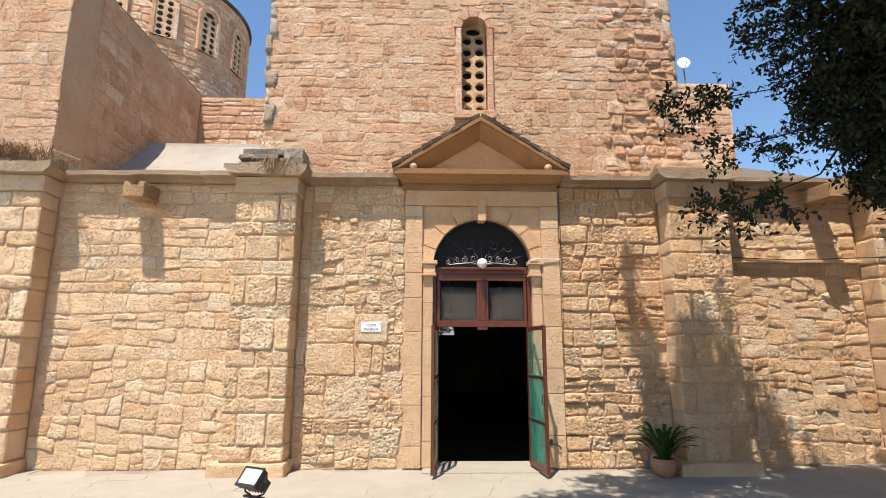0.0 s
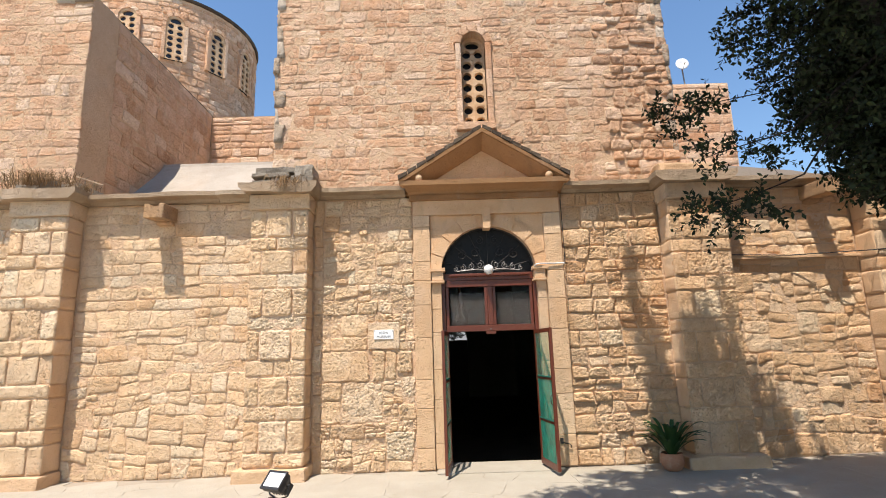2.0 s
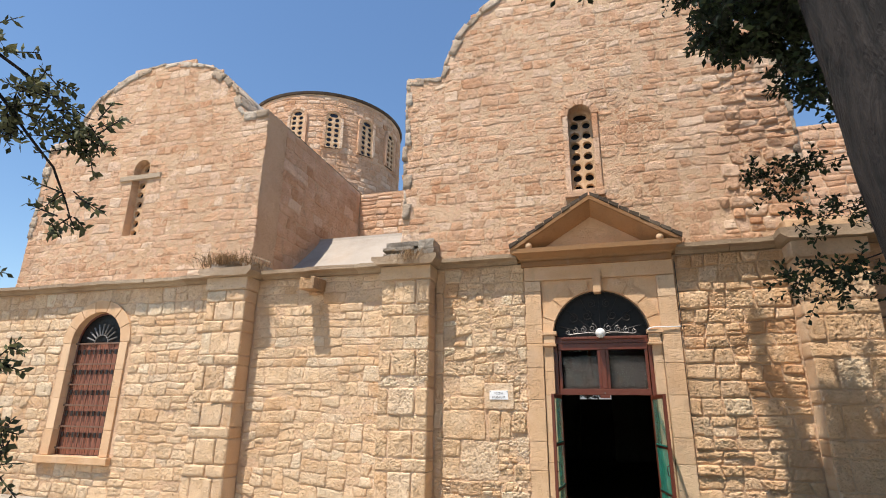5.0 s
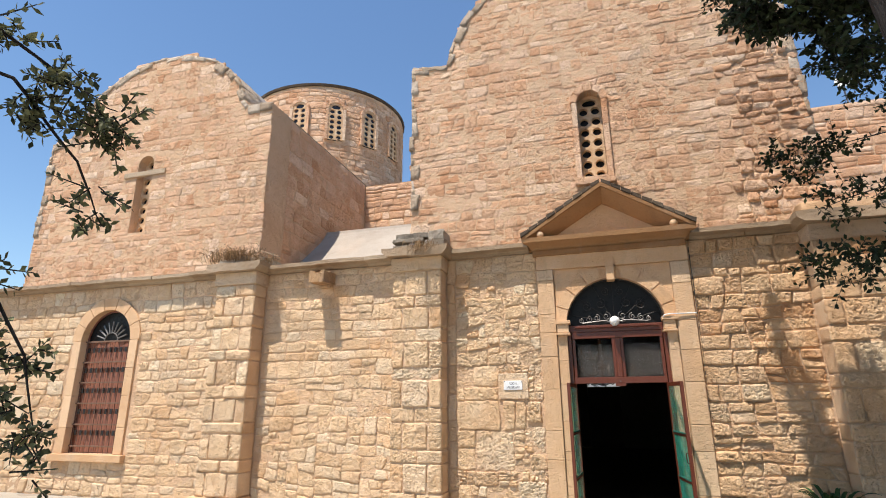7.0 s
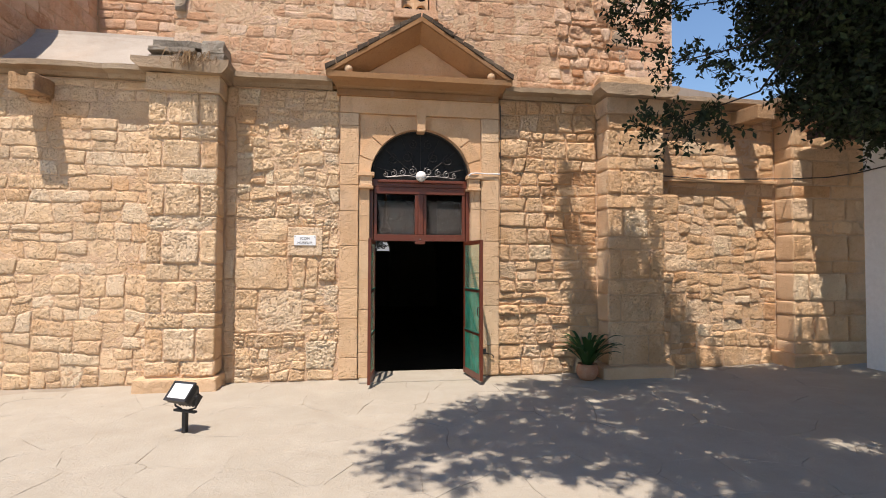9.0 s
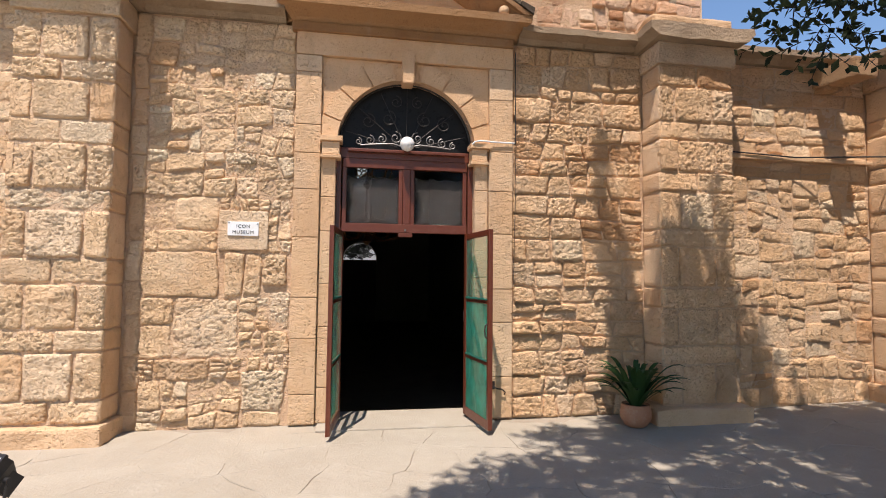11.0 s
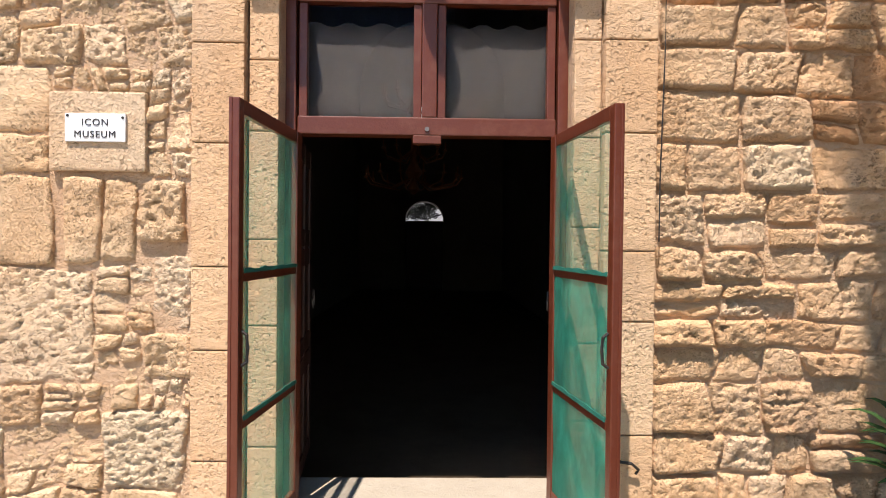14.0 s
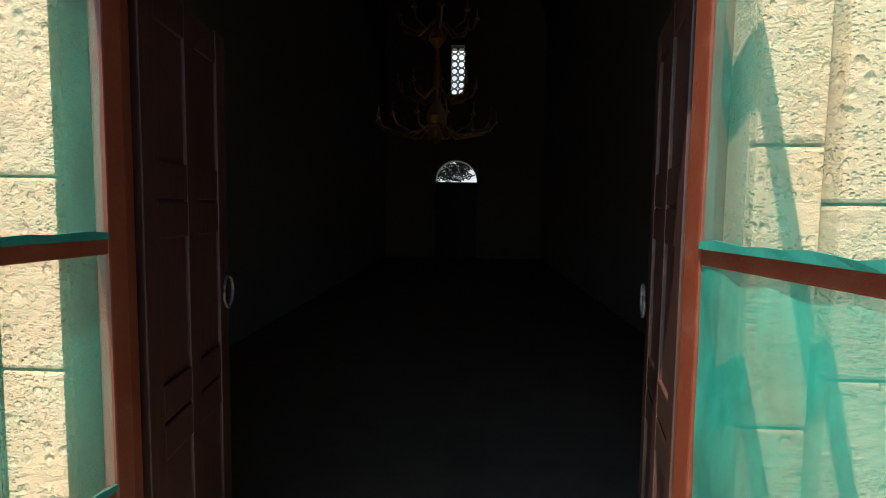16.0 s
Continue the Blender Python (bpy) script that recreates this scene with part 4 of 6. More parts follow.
structure("sign_block", box(-1.09, -0.61, 7.862, 7.90, 1.775, 2.175, 0.012), RUBBLE_PALE, "smooth dressed stone block behind the sign", "wall")

# ---- arched window with iron grille ----
awin = thing("window_4", (WIN_C, 8.02, WIN_SILL), "arched window with brown louvred shutters behind iron bars", "window")
awin["kind"] = "structure"
WH = WIN_SPRING - WIN_SILL
for i in range(8):
    x = -WIN_HALF + 0.01 + (2 * WIN_HALF - 0.02) * i / 8
    part("shutter_board", box(x + 0.003, x + (2 * WIN_HALF - 0.02) / 8 - 0.003, 0.03, 0.06, 0.0, WH, 0.004), SHUTTER, awin)
for r in range(5):
    z = 0.12 + r * (WH - 0.15) / 5
    part("grille_bar", box(-WIN_HALF, WIN_HALF, -0.045, -0.02, z, z + 0.03, 0.003), RUSTED, awin)
    for i in range(9):
        x = -WIN_HALF + 0.09 + i * (2 * WIN_HALF - 0.18) / 8
        part("grille_plate", box(x - 0.028, x + 0.028, -0.012, 0.0, z + 0.22, z + 0.32, 0.003), IRON, awin)
part("grille_bar", box(-WIN_HALF, WIN_HALF, -0.045, -0.02, WH - 0.02, WH + 0.015, 0.003), RUSTED, awin)
for i in range(11):
    x = -WIN_HALF + 0.05 + i * (2 * WIN_HALF - 0.1) / 10
    part("grille_rod", add_tube(bmesh.new(), (x, -0.018, 0), (x, -0.018, WH), 0.006, None, 6), RUSTED, awin)
for a in range(18, 180, 18):
    ca, sa = math.cos(radians(a)), math.sin(radians(a))
    part("grille_ray", add_path(bmesh.new(), [(0.18 * ca, -0.02, WH + 0.18 * sa), (0.42 * ca, -0.02, WH + 0.42 * sa)], 0.016, 6), STEEL, awin)
part("grille_arc", add_path(bmesh.new(), [(x, -0.02, WH + z) for x, z in arc(0, 0, 0.18, 0, 180, 12)], 0.012, 6), STEEL, awin)
part("pane", prism(arc(0, WH, WIN_HALF, 0, 180, 18), 0.03, 0.034), DARKGLASS, awin, "dark fanlight glass")
part("frame", add_path(bmesh.new(), [(-WIN_HALF + 0.02, 0, 0.0), (-WIN_HALF + 0.02, 0, WH)] + [(x, 0, WH + z) for x, z in arc(0, 0, WIN_HALF - 0.02, 175, 5, 16)] + [(WIN_HALF - 0.02, 0, WH), (WIN_HALF - 0.02, 0, 0.0)], 0.022, 6), BROWN, awin)


# ---- water spouts ----
def spout(at, length, w, label):
    sp_ = thing("water_spout", at, label, "spout")
    ring = [(-w / 2, 0.0), (-w / 2, 0.22), (-w / 4, 0.22), (-w / 5, 0.16), (w / 5, 0.16), (w / 4, 0.22), (w / 2, 0.22), (w / 2, 0.0)]
    bm = add_prism(bmesh.new(), ring, -length, 0.0)
    bmesh.ops.bevel(bm, geom=list(bm.edges), offset=0.01, segments=1, affect="EDGES")
    for v in bm.verts:
        v.co += noise.noise_vector(v.co * 7) * 0.015
        v.co.z += 0.1 * v.co.y * 0.5
    part("trough", bm, STAINED, sp_)
    part("bracket", box(-w / 2 + 0.03, w / 2 - 0.03, -length * 0.3, 0, -0.06, -0.005, 0.02), STAINED, sp_)


spout((-4.30, 7.895, 3.86), 0.44, 0.31, "carved stone water spout below the string course")
spout((6.02, 7.895, 3.92), 0.60, 0.30, "long stone water spout on the side bay")
ledge = structure("ledge", box(4.47, 6.63, 7.80, 7.90, 2.98, 3.03, 0.01), ASHLAR, "thin projecting stone ledge", "trim")

# ---- windows of the drum ----
DRUM_WINDOWS = [radians(-43), radians(-17), radians(9), radians(33), radians(57), radians(81)]
DARKPANE = paint_material("dark_window_glass", (0.02, 0.02, 0.022), (0.035, 0.033, 0.03), 0.25, 0.3)
for a in DRUM_WINDOWS:
    w = pierced("drum_window", 0.0, 0.0, 0.0, 0.25, 1.2, 2, 6, 0.082, "round-headed drum window with a pierced slab")
    w["group"] = "drum windows"
    w.matrix_basis = pose(DRUM.x + (DRUM_R + 0.04) * math.sin(a), DRUM.y - (DRUM_R + 0.04) * math.cos(a), 10.52, 0, 0, math.degrees(a))
    for k in range(5):
        part("arch_stone", prism(arc(0, 1.2, 0.252, 36 * k + 1, 36 * k + 35, 3) + arc(0, 1.2, 0.36, 36 * k + 35, 36 * k + 1, 3), -0.03, 0.10), RUBBLE_UP, w)
    for s in (-1, 1):
        part("jamb", box(s * 0.305 - 0.052, s * 0.305 + 0.052, -0.028, 0.10, 0.0, 1.195, 0.01), RUBBLE_UP, w)
    part("pane", prism([(-0.25, 0.0), (0.25, 0.0)] + arc(0, 1.2, 0.25, 0, 180, 12), 0.05, 0.066), DARKPANE, w, "dark glass behind the slab")
bm = add_lathe(bmesh.new(), [(DRUM_R - 0.1, DRUM_TOP - 0.06), (DRUM_R + 0.03, DRUM_TOP - 0.05), (DRUM_R + 0.05, DRUM_TOP + 0.03), (DRUM_R - 0.25, DRUM_TOP + 0.08)], DRUM, 56)
structure("drum_cornice", bm, LICHEN, "dark weathered rim of the drum", "trim")


# ---- foliage ----
def leaf_material(name, light, dark):
    m, nt, bsdf = graph(name)
    geo = nt.nodes.new("ShaderNodeNewGeometry")
    base = ramp(nt, geo.outputs["Random Per Island"], [(0.0, dark), (0.75, light), (1.0, tuple(min(1, c * 1.7) for c in light))])
    base = mix(nt, 0.25, base, ramp(nt, noise_of(nt, coords(nt), 40.0, 3.0), [(0.3, (0.5, 0.5, 0.5)), (0.7, (1, 1, 1))]), "MULTIPLY")
    nt.links.new(base, bsdf.inputs["Base Color"])
    bsdf.inputs["Roughness"].default_value = 0.6
    bsdf.inputs["Specular IOR Level"].default_value = 0.2
    tr = nt.nodes.new("ShaderNodeBsdfTranslucent")
    nt.links.new(base, tr.inputs[0])
    mx = nt.nodes.new("ShaderNodeMixShader")
    mx.inputs[0].default_value = 0.10
    nt.links.new(bsdf.outputs[0], mx.inputs[1])
    nt.links.new(tr.outputs[0], mx.inputs[2])
    nt.links.new(mx.outputs[0], nt.nodes["Material Output"].inputs[0])
    return m


# LEAF is near black: the shade under the crown is put into its colour.
LEAF = leaf_material("shade_dark_evergreen_leaf", (0.024, 0.036, 0.014), (0.010, 0.016, 0.008))
LEAF_SUN = leaf_material("dusty_leaf", (0.12, 0.125, 0.06), (0.04, 0.048, 0.025))
BARK, bnt, bbs = graph("furrowed_shade_dark_bark")
furrow = noise_of(bnt, coords(bnt, (1, 1, 0.14)), 24.0, 6.0, 0.6, 0.6)
fibre = noise_of(bnt, coords(bnt, (1, 1, 0.3)), 120.0, 4.0, 0.6)
# Bark tones are lowered so the trunk's canopy shade sits in the colour.
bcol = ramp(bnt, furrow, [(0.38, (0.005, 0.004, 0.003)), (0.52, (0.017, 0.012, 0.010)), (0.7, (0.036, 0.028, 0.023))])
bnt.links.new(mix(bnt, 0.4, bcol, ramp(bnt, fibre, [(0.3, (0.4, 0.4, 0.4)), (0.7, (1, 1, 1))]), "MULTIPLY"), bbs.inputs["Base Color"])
bbs.inputs["Roughness"].default_value = 0.95
bump(bnt, bbs, fibre, 0.4, 0.006, bump(bnt, bbs, furrow, 1.0, 0.06))


def twig_cloud(clumps, seed, leaf_len, per_twig, reach=(0.16, 0.36)):
    """Leaves set along short twigs; clumps: centre, half sizes, number of twigs."""
    rng = random.Random(seed)
    verts, faces, twigs = [], [], []
    for (cx, cy, cz), (rx, ry, rz), count in clumps:
        for _ in range(count):
            while True:
                p = Vector((rng.uniform(-1, 1), rng.uniform(-1, 1), rng.uniform(-1, 1)))
                if p.length < 1:
                    break
            lump = noise.noise((p.x * 2.2 + cx, p.y * 2.2 + cy, p.z * 2.2 + cz))
            if lump < -0.12:
                continue
            o = Vector((cx + p.x * rx, cy + p.y * ry, cz + p.z * rz))
            d = Vector((p.x * rx + rng.gauss(0, 0.5), p.y * ry + rng.gauss(0, 0.5), p.z * rz * 0.6 + rng.gauss(-0.15, 0.4))).normalized()
            length = rng.uniform(*reach)
            twigs.append((o, o + d * length))
            side = d.orthogonal().normalized()
            for i in range(per_twig):
                f = (i + rng.random()) / per_twig
                spin = Matrix.Rotation(i * 2.4 + rng.uniform(-0.4, 0.4), 3, d)
                out = (spin @ side + d * rng.uniform(0.3, 1.0)).normalized()
                base = o + d * (length * f)
                ln = leaf_len * rng.uniform(0.65, 1.25)
                wd = ln * rng.uniform(0.22, 0.32)
                across = out.cross(Vector((rng.gauss(0, 1), rng.gauss(0, 1), rng.gauss(0, 1)))).normalized() * wd
                fold = out.cross(across).normalized() * ln * 0.08
                n = len(verts)
                verts += [base, base + out * ln * 0.5 + across, base + out * ln, base + out * ln * 0.5 - across, base + out * ln * 0.52 + fold]
                faces += [(n, n + 1, n + 4), (n + 1, n + 2, n + 4), (n + 2, n + 3, n + 4), (n + 3, n, n + 4)]
    return verts, faces, twigs


def crown(tree, clumps, seed, leaf_len, per_twig, material, reach=(0.16, 0.36)):
    verts, faces, twigs = twig_cloud(clumps, seed, leaf_len, per_twig, reach)
    me = bpy.data.meshes.new("crown")
    me.from_pydata(verts, [], faces)
    me.materials.append(material)
    ob = new("crown", me)
    ob.parent = tree
    ob["label"] = "leafy crown with gaps"
    bm = bmesh.new()
    for a, b in twigs:
        add_tube(bm, a, b, 0.004, 0.002, 3, False)
    tagged(part("twig_mass", bm, BARK, tree), "", "", "", "stuff")


def trunk_part(tree, pts, radii, name="trunk"):
    fine = []
    rr = []
    for k in range(len(pts) - 1):
        steps = 14 if name == "trunk" else 6
        for i in range(steps):
            f = i / steps
            p = Vector(pts[k]).lerp(Vector(pts[k + 1]), f)
            fine.append(p + noise.noise_vector(p * 1.5) * (0.02 if name == "trunk" else 0.03))
            rr.append(radii[k] + (radii[k + 1] - radii[k]) * f)
    fine.append(Vector(pts[-1]))
    rr.append(radii[-1])
    bm = add_path(bmesh.new(), fine, rr, 40 if name == "trunk" else 8)
    for v in bm.verts:
        n = noise.noise((v.co.x * 16, v.co.y * 16, v.co.z * 1.6))
        v.co += Vector((n, noise.noise((v.co.y * 16, v.co.x * 16, v.co.z * 1.6 + 9)), 0)) * (0.013 if name == "trunk" else 0.004)
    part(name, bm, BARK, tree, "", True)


tree = thing("tree", (0, 0, 0), "dark evergreen tree shading the forecourt", "tree")
TX, TY = 1.86, 0.95
trunk_part(tree, [(TX + 0.03, TY - 0.02, -0.1), (TX, TY, 0.6), (TX - 0.05, TY, 2.0), (TX - 0.16, TY + 0.02, 3.4)], [0.26, 0.20, 0.185, 0.17])
for limb, radii in (([(TX - 0.13, TY + 0.02, 3.35), (2.3, 2.0, 4.6), (3.0, 3.3, 5.1), (3.7, 4.5, 5.2)], [0.13, 0.10, 0.07, 0.03]),
                    ([(TX - 0.13, TY + 0.02, 3.35), (1.5, 1.6, 5.0), (1.2, 3.0, 6.4)], [0.12, 0.08, 0.03]),
                    ([(TX - 0.13, TY + 0.02, 3.3), (1.85, 1.5, 3.75), (1.65, 1.95, 3.95)], [0.06, 0.03, 0.008]),
                    ([(3.0, 3.3, 5.1), (2.9, 4.6, 6.0), (2.5, 5.2, 6.8)], [0.06, 0.045, 0.015]),
                    ([(1.2, 3.0, 6.3), (1.7, 4.4, 7.6), (1.95, 4.9, 8.6), (1.75, 4.9, 10.6)], [0.05, 0.035, 0.025, 0.006]),
                    ([(1.7, 4.4, 7.6), (2.4, 4.5, 8.4), (2.65, 4.5, 9.8)], [0.03, 0.02, 0.006]),
                    ([(3.0, 3.3, 5.1), (4.0, 3.8, 4.2), (4.7, 4.2, 3.3)], [0.06, 0.05, 0.02]),
                    ([(4.2, 4.4, 4.6), (3.5, 4.9, 4.3), (2.7, 5.4, 4.35)], [0.012, 0.007, 0.003]),
                    ([(4.0, 3.8, 4.2), (3.5, 4.5, 3.7), (2.75, 4.85, 3.55)], [0.02, 0.009, 0.003]),
                    ([(4.0, 3.8, 4.2), (3.4, 4.3, 3.2), (2.6, 4.65, 2.95)], [0.018, 0.008, 0.003])):
    trunk_part(tree, limb, radii, "limb")
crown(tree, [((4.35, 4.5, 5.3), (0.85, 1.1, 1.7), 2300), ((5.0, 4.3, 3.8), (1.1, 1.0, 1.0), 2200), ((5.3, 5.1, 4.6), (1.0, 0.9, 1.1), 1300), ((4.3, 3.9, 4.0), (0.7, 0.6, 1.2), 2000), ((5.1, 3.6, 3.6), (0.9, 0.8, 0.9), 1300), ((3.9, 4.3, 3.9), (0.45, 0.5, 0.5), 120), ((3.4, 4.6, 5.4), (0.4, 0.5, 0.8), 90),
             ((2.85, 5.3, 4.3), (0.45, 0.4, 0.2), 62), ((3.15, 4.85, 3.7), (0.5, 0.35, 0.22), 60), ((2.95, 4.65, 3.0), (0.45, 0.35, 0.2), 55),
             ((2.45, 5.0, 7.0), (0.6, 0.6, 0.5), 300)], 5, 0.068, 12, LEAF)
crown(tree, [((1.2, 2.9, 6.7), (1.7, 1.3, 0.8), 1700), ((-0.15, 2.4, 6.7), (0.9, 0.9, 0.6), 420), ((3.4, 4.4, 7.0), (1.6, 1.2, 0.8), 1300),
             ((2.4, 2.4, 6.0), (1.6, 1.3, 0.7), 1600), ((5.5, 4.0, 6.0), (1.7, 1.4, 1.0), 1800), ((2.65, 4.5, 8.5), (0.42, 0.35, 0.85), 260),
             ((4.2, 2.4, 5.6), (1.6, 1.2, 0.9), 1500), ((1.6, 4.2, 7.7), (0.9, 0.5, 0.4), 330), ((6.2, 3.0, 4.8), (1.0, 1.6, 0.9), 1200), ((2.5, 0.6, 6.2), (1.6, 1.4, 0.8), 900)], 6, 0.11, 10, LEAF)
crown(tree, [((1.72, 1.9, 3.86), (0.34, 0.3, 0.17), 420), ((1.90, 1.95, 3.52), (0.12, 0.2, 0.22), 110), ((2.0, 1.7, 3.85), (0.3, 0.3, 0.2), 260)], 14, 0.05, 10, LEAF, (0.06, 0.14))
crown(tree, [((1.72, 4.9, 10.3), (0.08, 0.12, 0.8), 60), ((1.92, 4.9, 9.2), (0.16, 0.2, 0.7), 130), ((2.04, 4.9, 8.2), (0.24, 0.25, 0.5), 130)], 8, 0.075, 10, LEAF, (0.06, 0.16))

tree = thing("tree", (0, 0, 0), "dusty green tree with hanging branches", "tree")
trunk_part(tree, [(-3.6, -1.0, -0.1), (-3.55, -0.95, 1.5), (-3.3, -0.8, 3.2)], [0.22, 0.17, 0.12])
for limb, radii in (([(-3.3, -0.8, 3.1), (-2.3, -0.3, 3.25), (-1.37, 0.11, 3.05), (-1.28, 0.40, 2.96), (-1.19, 0.56, 2.89)], [0.05, 0.02, 0.008, 0.005, 0.002]),
                    ([(-2.3, -0.3, 3.22), (-1.40, 0.30, 2.92), (-1.31, 0.53, 2.69), (-1.30, 0.67, 2.46)], [0.012, 0.007, 0.005, 0.002]),
                    ([(-3.4, -0.85, 2.6), (-2.2, 0.0, 2.5), (-1.55, 0.42, 2.30), (-1.45, 0.60, 1.95), (-1.42, 0.68, 1.60)], [0.03, 0.012, 0.007, 0.005, 0.002])):
    trunk_part(tree, limb, radii, "limb")
crown(tree, [((-1.38, 0.16, 3.03), (0.13, 0.13, 0.1), 52), ((-1.28, 0.42, 2.93), (0.10, 0.1, 0.07), 34), ((-1.22, 0.56, 2.83), (0.07, 0.07, 0.09), 40),
             ((-1.38, 0.36, 2.82), (0.06, 0.06, 0.10), 30), ((-1.31, 0.62, 2.52), (0.05, 0.05, 0.11), 26), ((-1.58, 0.42, 2.2), (0.14, 0.14, 0.18), 55),
             ((-1.50, 0.56, 1.92), (0.10, 0.1, 0.2), 36), ((-1.46, 0.64, 1.62), (0.1, 0.08, 0.16), 28), ((-1.7, 0.3, 2.6), (0.12, 0.2, 0.3), 18),
             ((-2.6, -0.5, 3.3), (0.8, 0.6, 0.4), 160), ((-2.9, 0.0, 2.4), (0.6, 0.5, 0.6), 120)], 9, 0.037, 11, LEAF_SUN, (0.06, 0.14))

far_tree = thing("far_tree", (0.5, 26.3, 0.0), "dark tree beyond the far fanlight", "tree")
trunk_part(far_tree, [(0.2, 0.1, -0.1), (0.15, 0.1, 1.2), (0.1, 0.05, 2.4)], [0.09, 0.07, 0.04])
crown(far_tree, [((-0.25, 0.0, 2.75), (0.55, 0.12, 0.38), 240), ((0.45, 0.0, 3.1), (0.35, 0.12, 0.25), 90)], 12, 0.10, 8, LEAF)

# ---- potted plant by the pier ----
TERRA = paint_material("terracotta", (0.42, 0.19, 0.10), (0.55, 0.36, 0.24), 0.8, 0.5)
SOIL = paint_material("potting_soil", (0.05, 0.035, 0.025), (0.09, 0.06, 0.04), 0.95, 0.5)
PLANT = leaf_material("strap_leaf", (0.05, 0.11, 0.03), (0.02, 0.05, 0.015))
pot = thing("potted_plant", (3.18, 7.42, 0.0), "strap-leaved green plant in a terracotta pot", "plant")
part("pot", add_lathe(bmesh.new(), [(0.085, 0.003), (0.115, 0.025), (0.15, 0.085), (0.158, 0.135), (0.15, 0.185), (0.138, 0.22), (0.142, 0.232), (0.132, 0.236), (0.125, 0.20)], (0, 0, 0), 28), TERRA, pot, "terracotta pot", True)
part("soil", add_lathe(bmesh.new(), [(0.01, 0.185), (0.125, 0.19), (0.12, 0.212), (0.01, 0.22)], (0, 0, 0), 16), SOIL, pot)
rng = random.Random(3)
for i in range(46):
    a = i * 2.399
    reach, rise = rng.uniform(0.18, 0.50), rng.uniform(0.25, 0.52)
    c, s = math.cos(a), math.sin(a)
    bm = bmesh.new()
    rows_ = []
    for k in range(8):
        f = k / 7
        out = 0.04 + reach * f
        up = 0.20 + rise * (1.6 * f - 0.95 * f * f) * 1.3
        w = 0.022 * (0.6 + 1.2 * f) * (1 - f ** 4) + 0.002
        rows_.append([bm.verts.new((c * out - s * q * w, s * out + c * q * w, up - abs(q) * w * -0.35)) for q in (-1, 0, 1)])
    for r0, r1 in zip(rows_, rows_[1:]):
        for q in range(2):
            bm.faces.new((r0[q], r0[q + 1], r1[q + 1], r1[q]))
    part("leaf", bm, PLANT, pot, "", True)

# ---- floodlight on the paving ----
flood = thing("floodlight", (-1.75, 5.72, 0.0), "black floodlight on a short post, aimed upward", "floodlight", "", -28)
BLACKM = paint_material("black_cast_metal", (0.022, 0.022, 0.024), (0.06, 0.055, 0.05), 0.5, 0.3, 0.2)
part("post", box(-0.022, 0.022, -0.022, 0.022, -0.02, 0.2, 0.004), BLACKM, flood)
part("cross_bar", box(-0.13, 0.13, -0.022, 0.022, 0.2, 0.222, 0.004), BLACKM, flood)
for s in (-1, 1):
    part("yoke_arm", add_path(bmesh.new(), [(s * 0.05, 0, 0.226), (s * 0.125, 0, 0.25), (s * 0.14, 0, 0.32), (s * 0.14, 0, 0.36)], 0.010, 6), BLACKM, flood)
    part("clamp_knob", add_tube(bmesh.new(), (s * 0.125, 0, 0.355), (s * 0.16, 0, 0.355), 0.017, None, 10), BLACKM, flood)
tilt = pose(0, 0, 0.355, -42, 0, 0) @ Matrix.Scale(0.8, 4)
bm = bmesh.new()
ring0 = [(-0.155, -0.10, -0.12), (0.155, -0.10, -0.12), (0.155, -0.10, 0.12), (-0.155, -0.10, 0.12)]
ring1 = [(-0.155, -0.04, -0.12), (0.155, -0.04, -0.12), (0.155, -0.04, 0.12), (-0.155, -0.04, 0.12)]
ring2 = [(-0.09, 0.12, -0.06), (0.09, 0.12, -0.06), (0.09, 0.12, 0.06), (-0.09, 0.12, 0.06)]
rs = [[bm.verts.new(tilt @ Vector(p)) for p in r] for r in (ring0, ring1, ring2)]
for r0, r1 in zip(rs, rs[1:]):
    for i in range(4):
        bm.faces.new((r0[i], r0[(i + 1) % 4], r1[(i + 1) % 4], r1[i]))
bm.faces.new(rs[0])
bm.faces.new(rs[2])
housing = part("housing", bm, BLACKM, flood)
bm = bmesh.new()
for x0, x1, z0, z1 in ((-0.165, 0.165, 0.108, 0.13), (-0.165, 0.165, -0.13, -0.095), (-0.165, -0.145, -0.095, 0.108), (0.145, 0.165, -0.095, 0.108)):
    add_box(bm, x0, x1, -0.125, -0.102, z0, z1)
bm.transform(tilt)
part("bezel", bm, BLACKM, housing)
bm = box(-0.145, 0.145, -0.112, -0.106, -0.095, 0.108)
bm.transform(tilt)
part("lens", bm, ENAMEL, housing, "bright white lens")
for i in range(6):
    bm = box(-0.13 + i * 0.05, -0.12 + i * 0.05, -0.03, 0.13, -0.075, 0.075)
    bm.transform(tilt)
    part("cooling_fin", bm, BLACKM, housing)

# ---- dish on the roof ----
dish = thing("satellite_dish", (6.88, 12.95, 8.62), "white satellite dish on a thin mast", "dish")
part("mast", add_tube(bmesh.new(), (0, 0, 0), (-0.03, 0, 0.55), 0.02), STEEL, dish)
bm = add_lathe(bmesh.new(), [(0.01, 0.0), (0.10, 0.015), (0.17, 0.05), (0.17, 0.06), (0.10, 0.03), (0.01, 0.015)], (0, 0, 0), 24)
bm.transform(pose(-0.05, -0.05, 0.62, 82, 0, -10))
part("bowl", bm, ENAMEL, dish, "", True)
part("feed_arm", add_path(bmesh.new(), [(-0.05, -0.06, 0.45), (-0.04, -0.24, 0.60)], 0.01, 6), STEEL, dish)

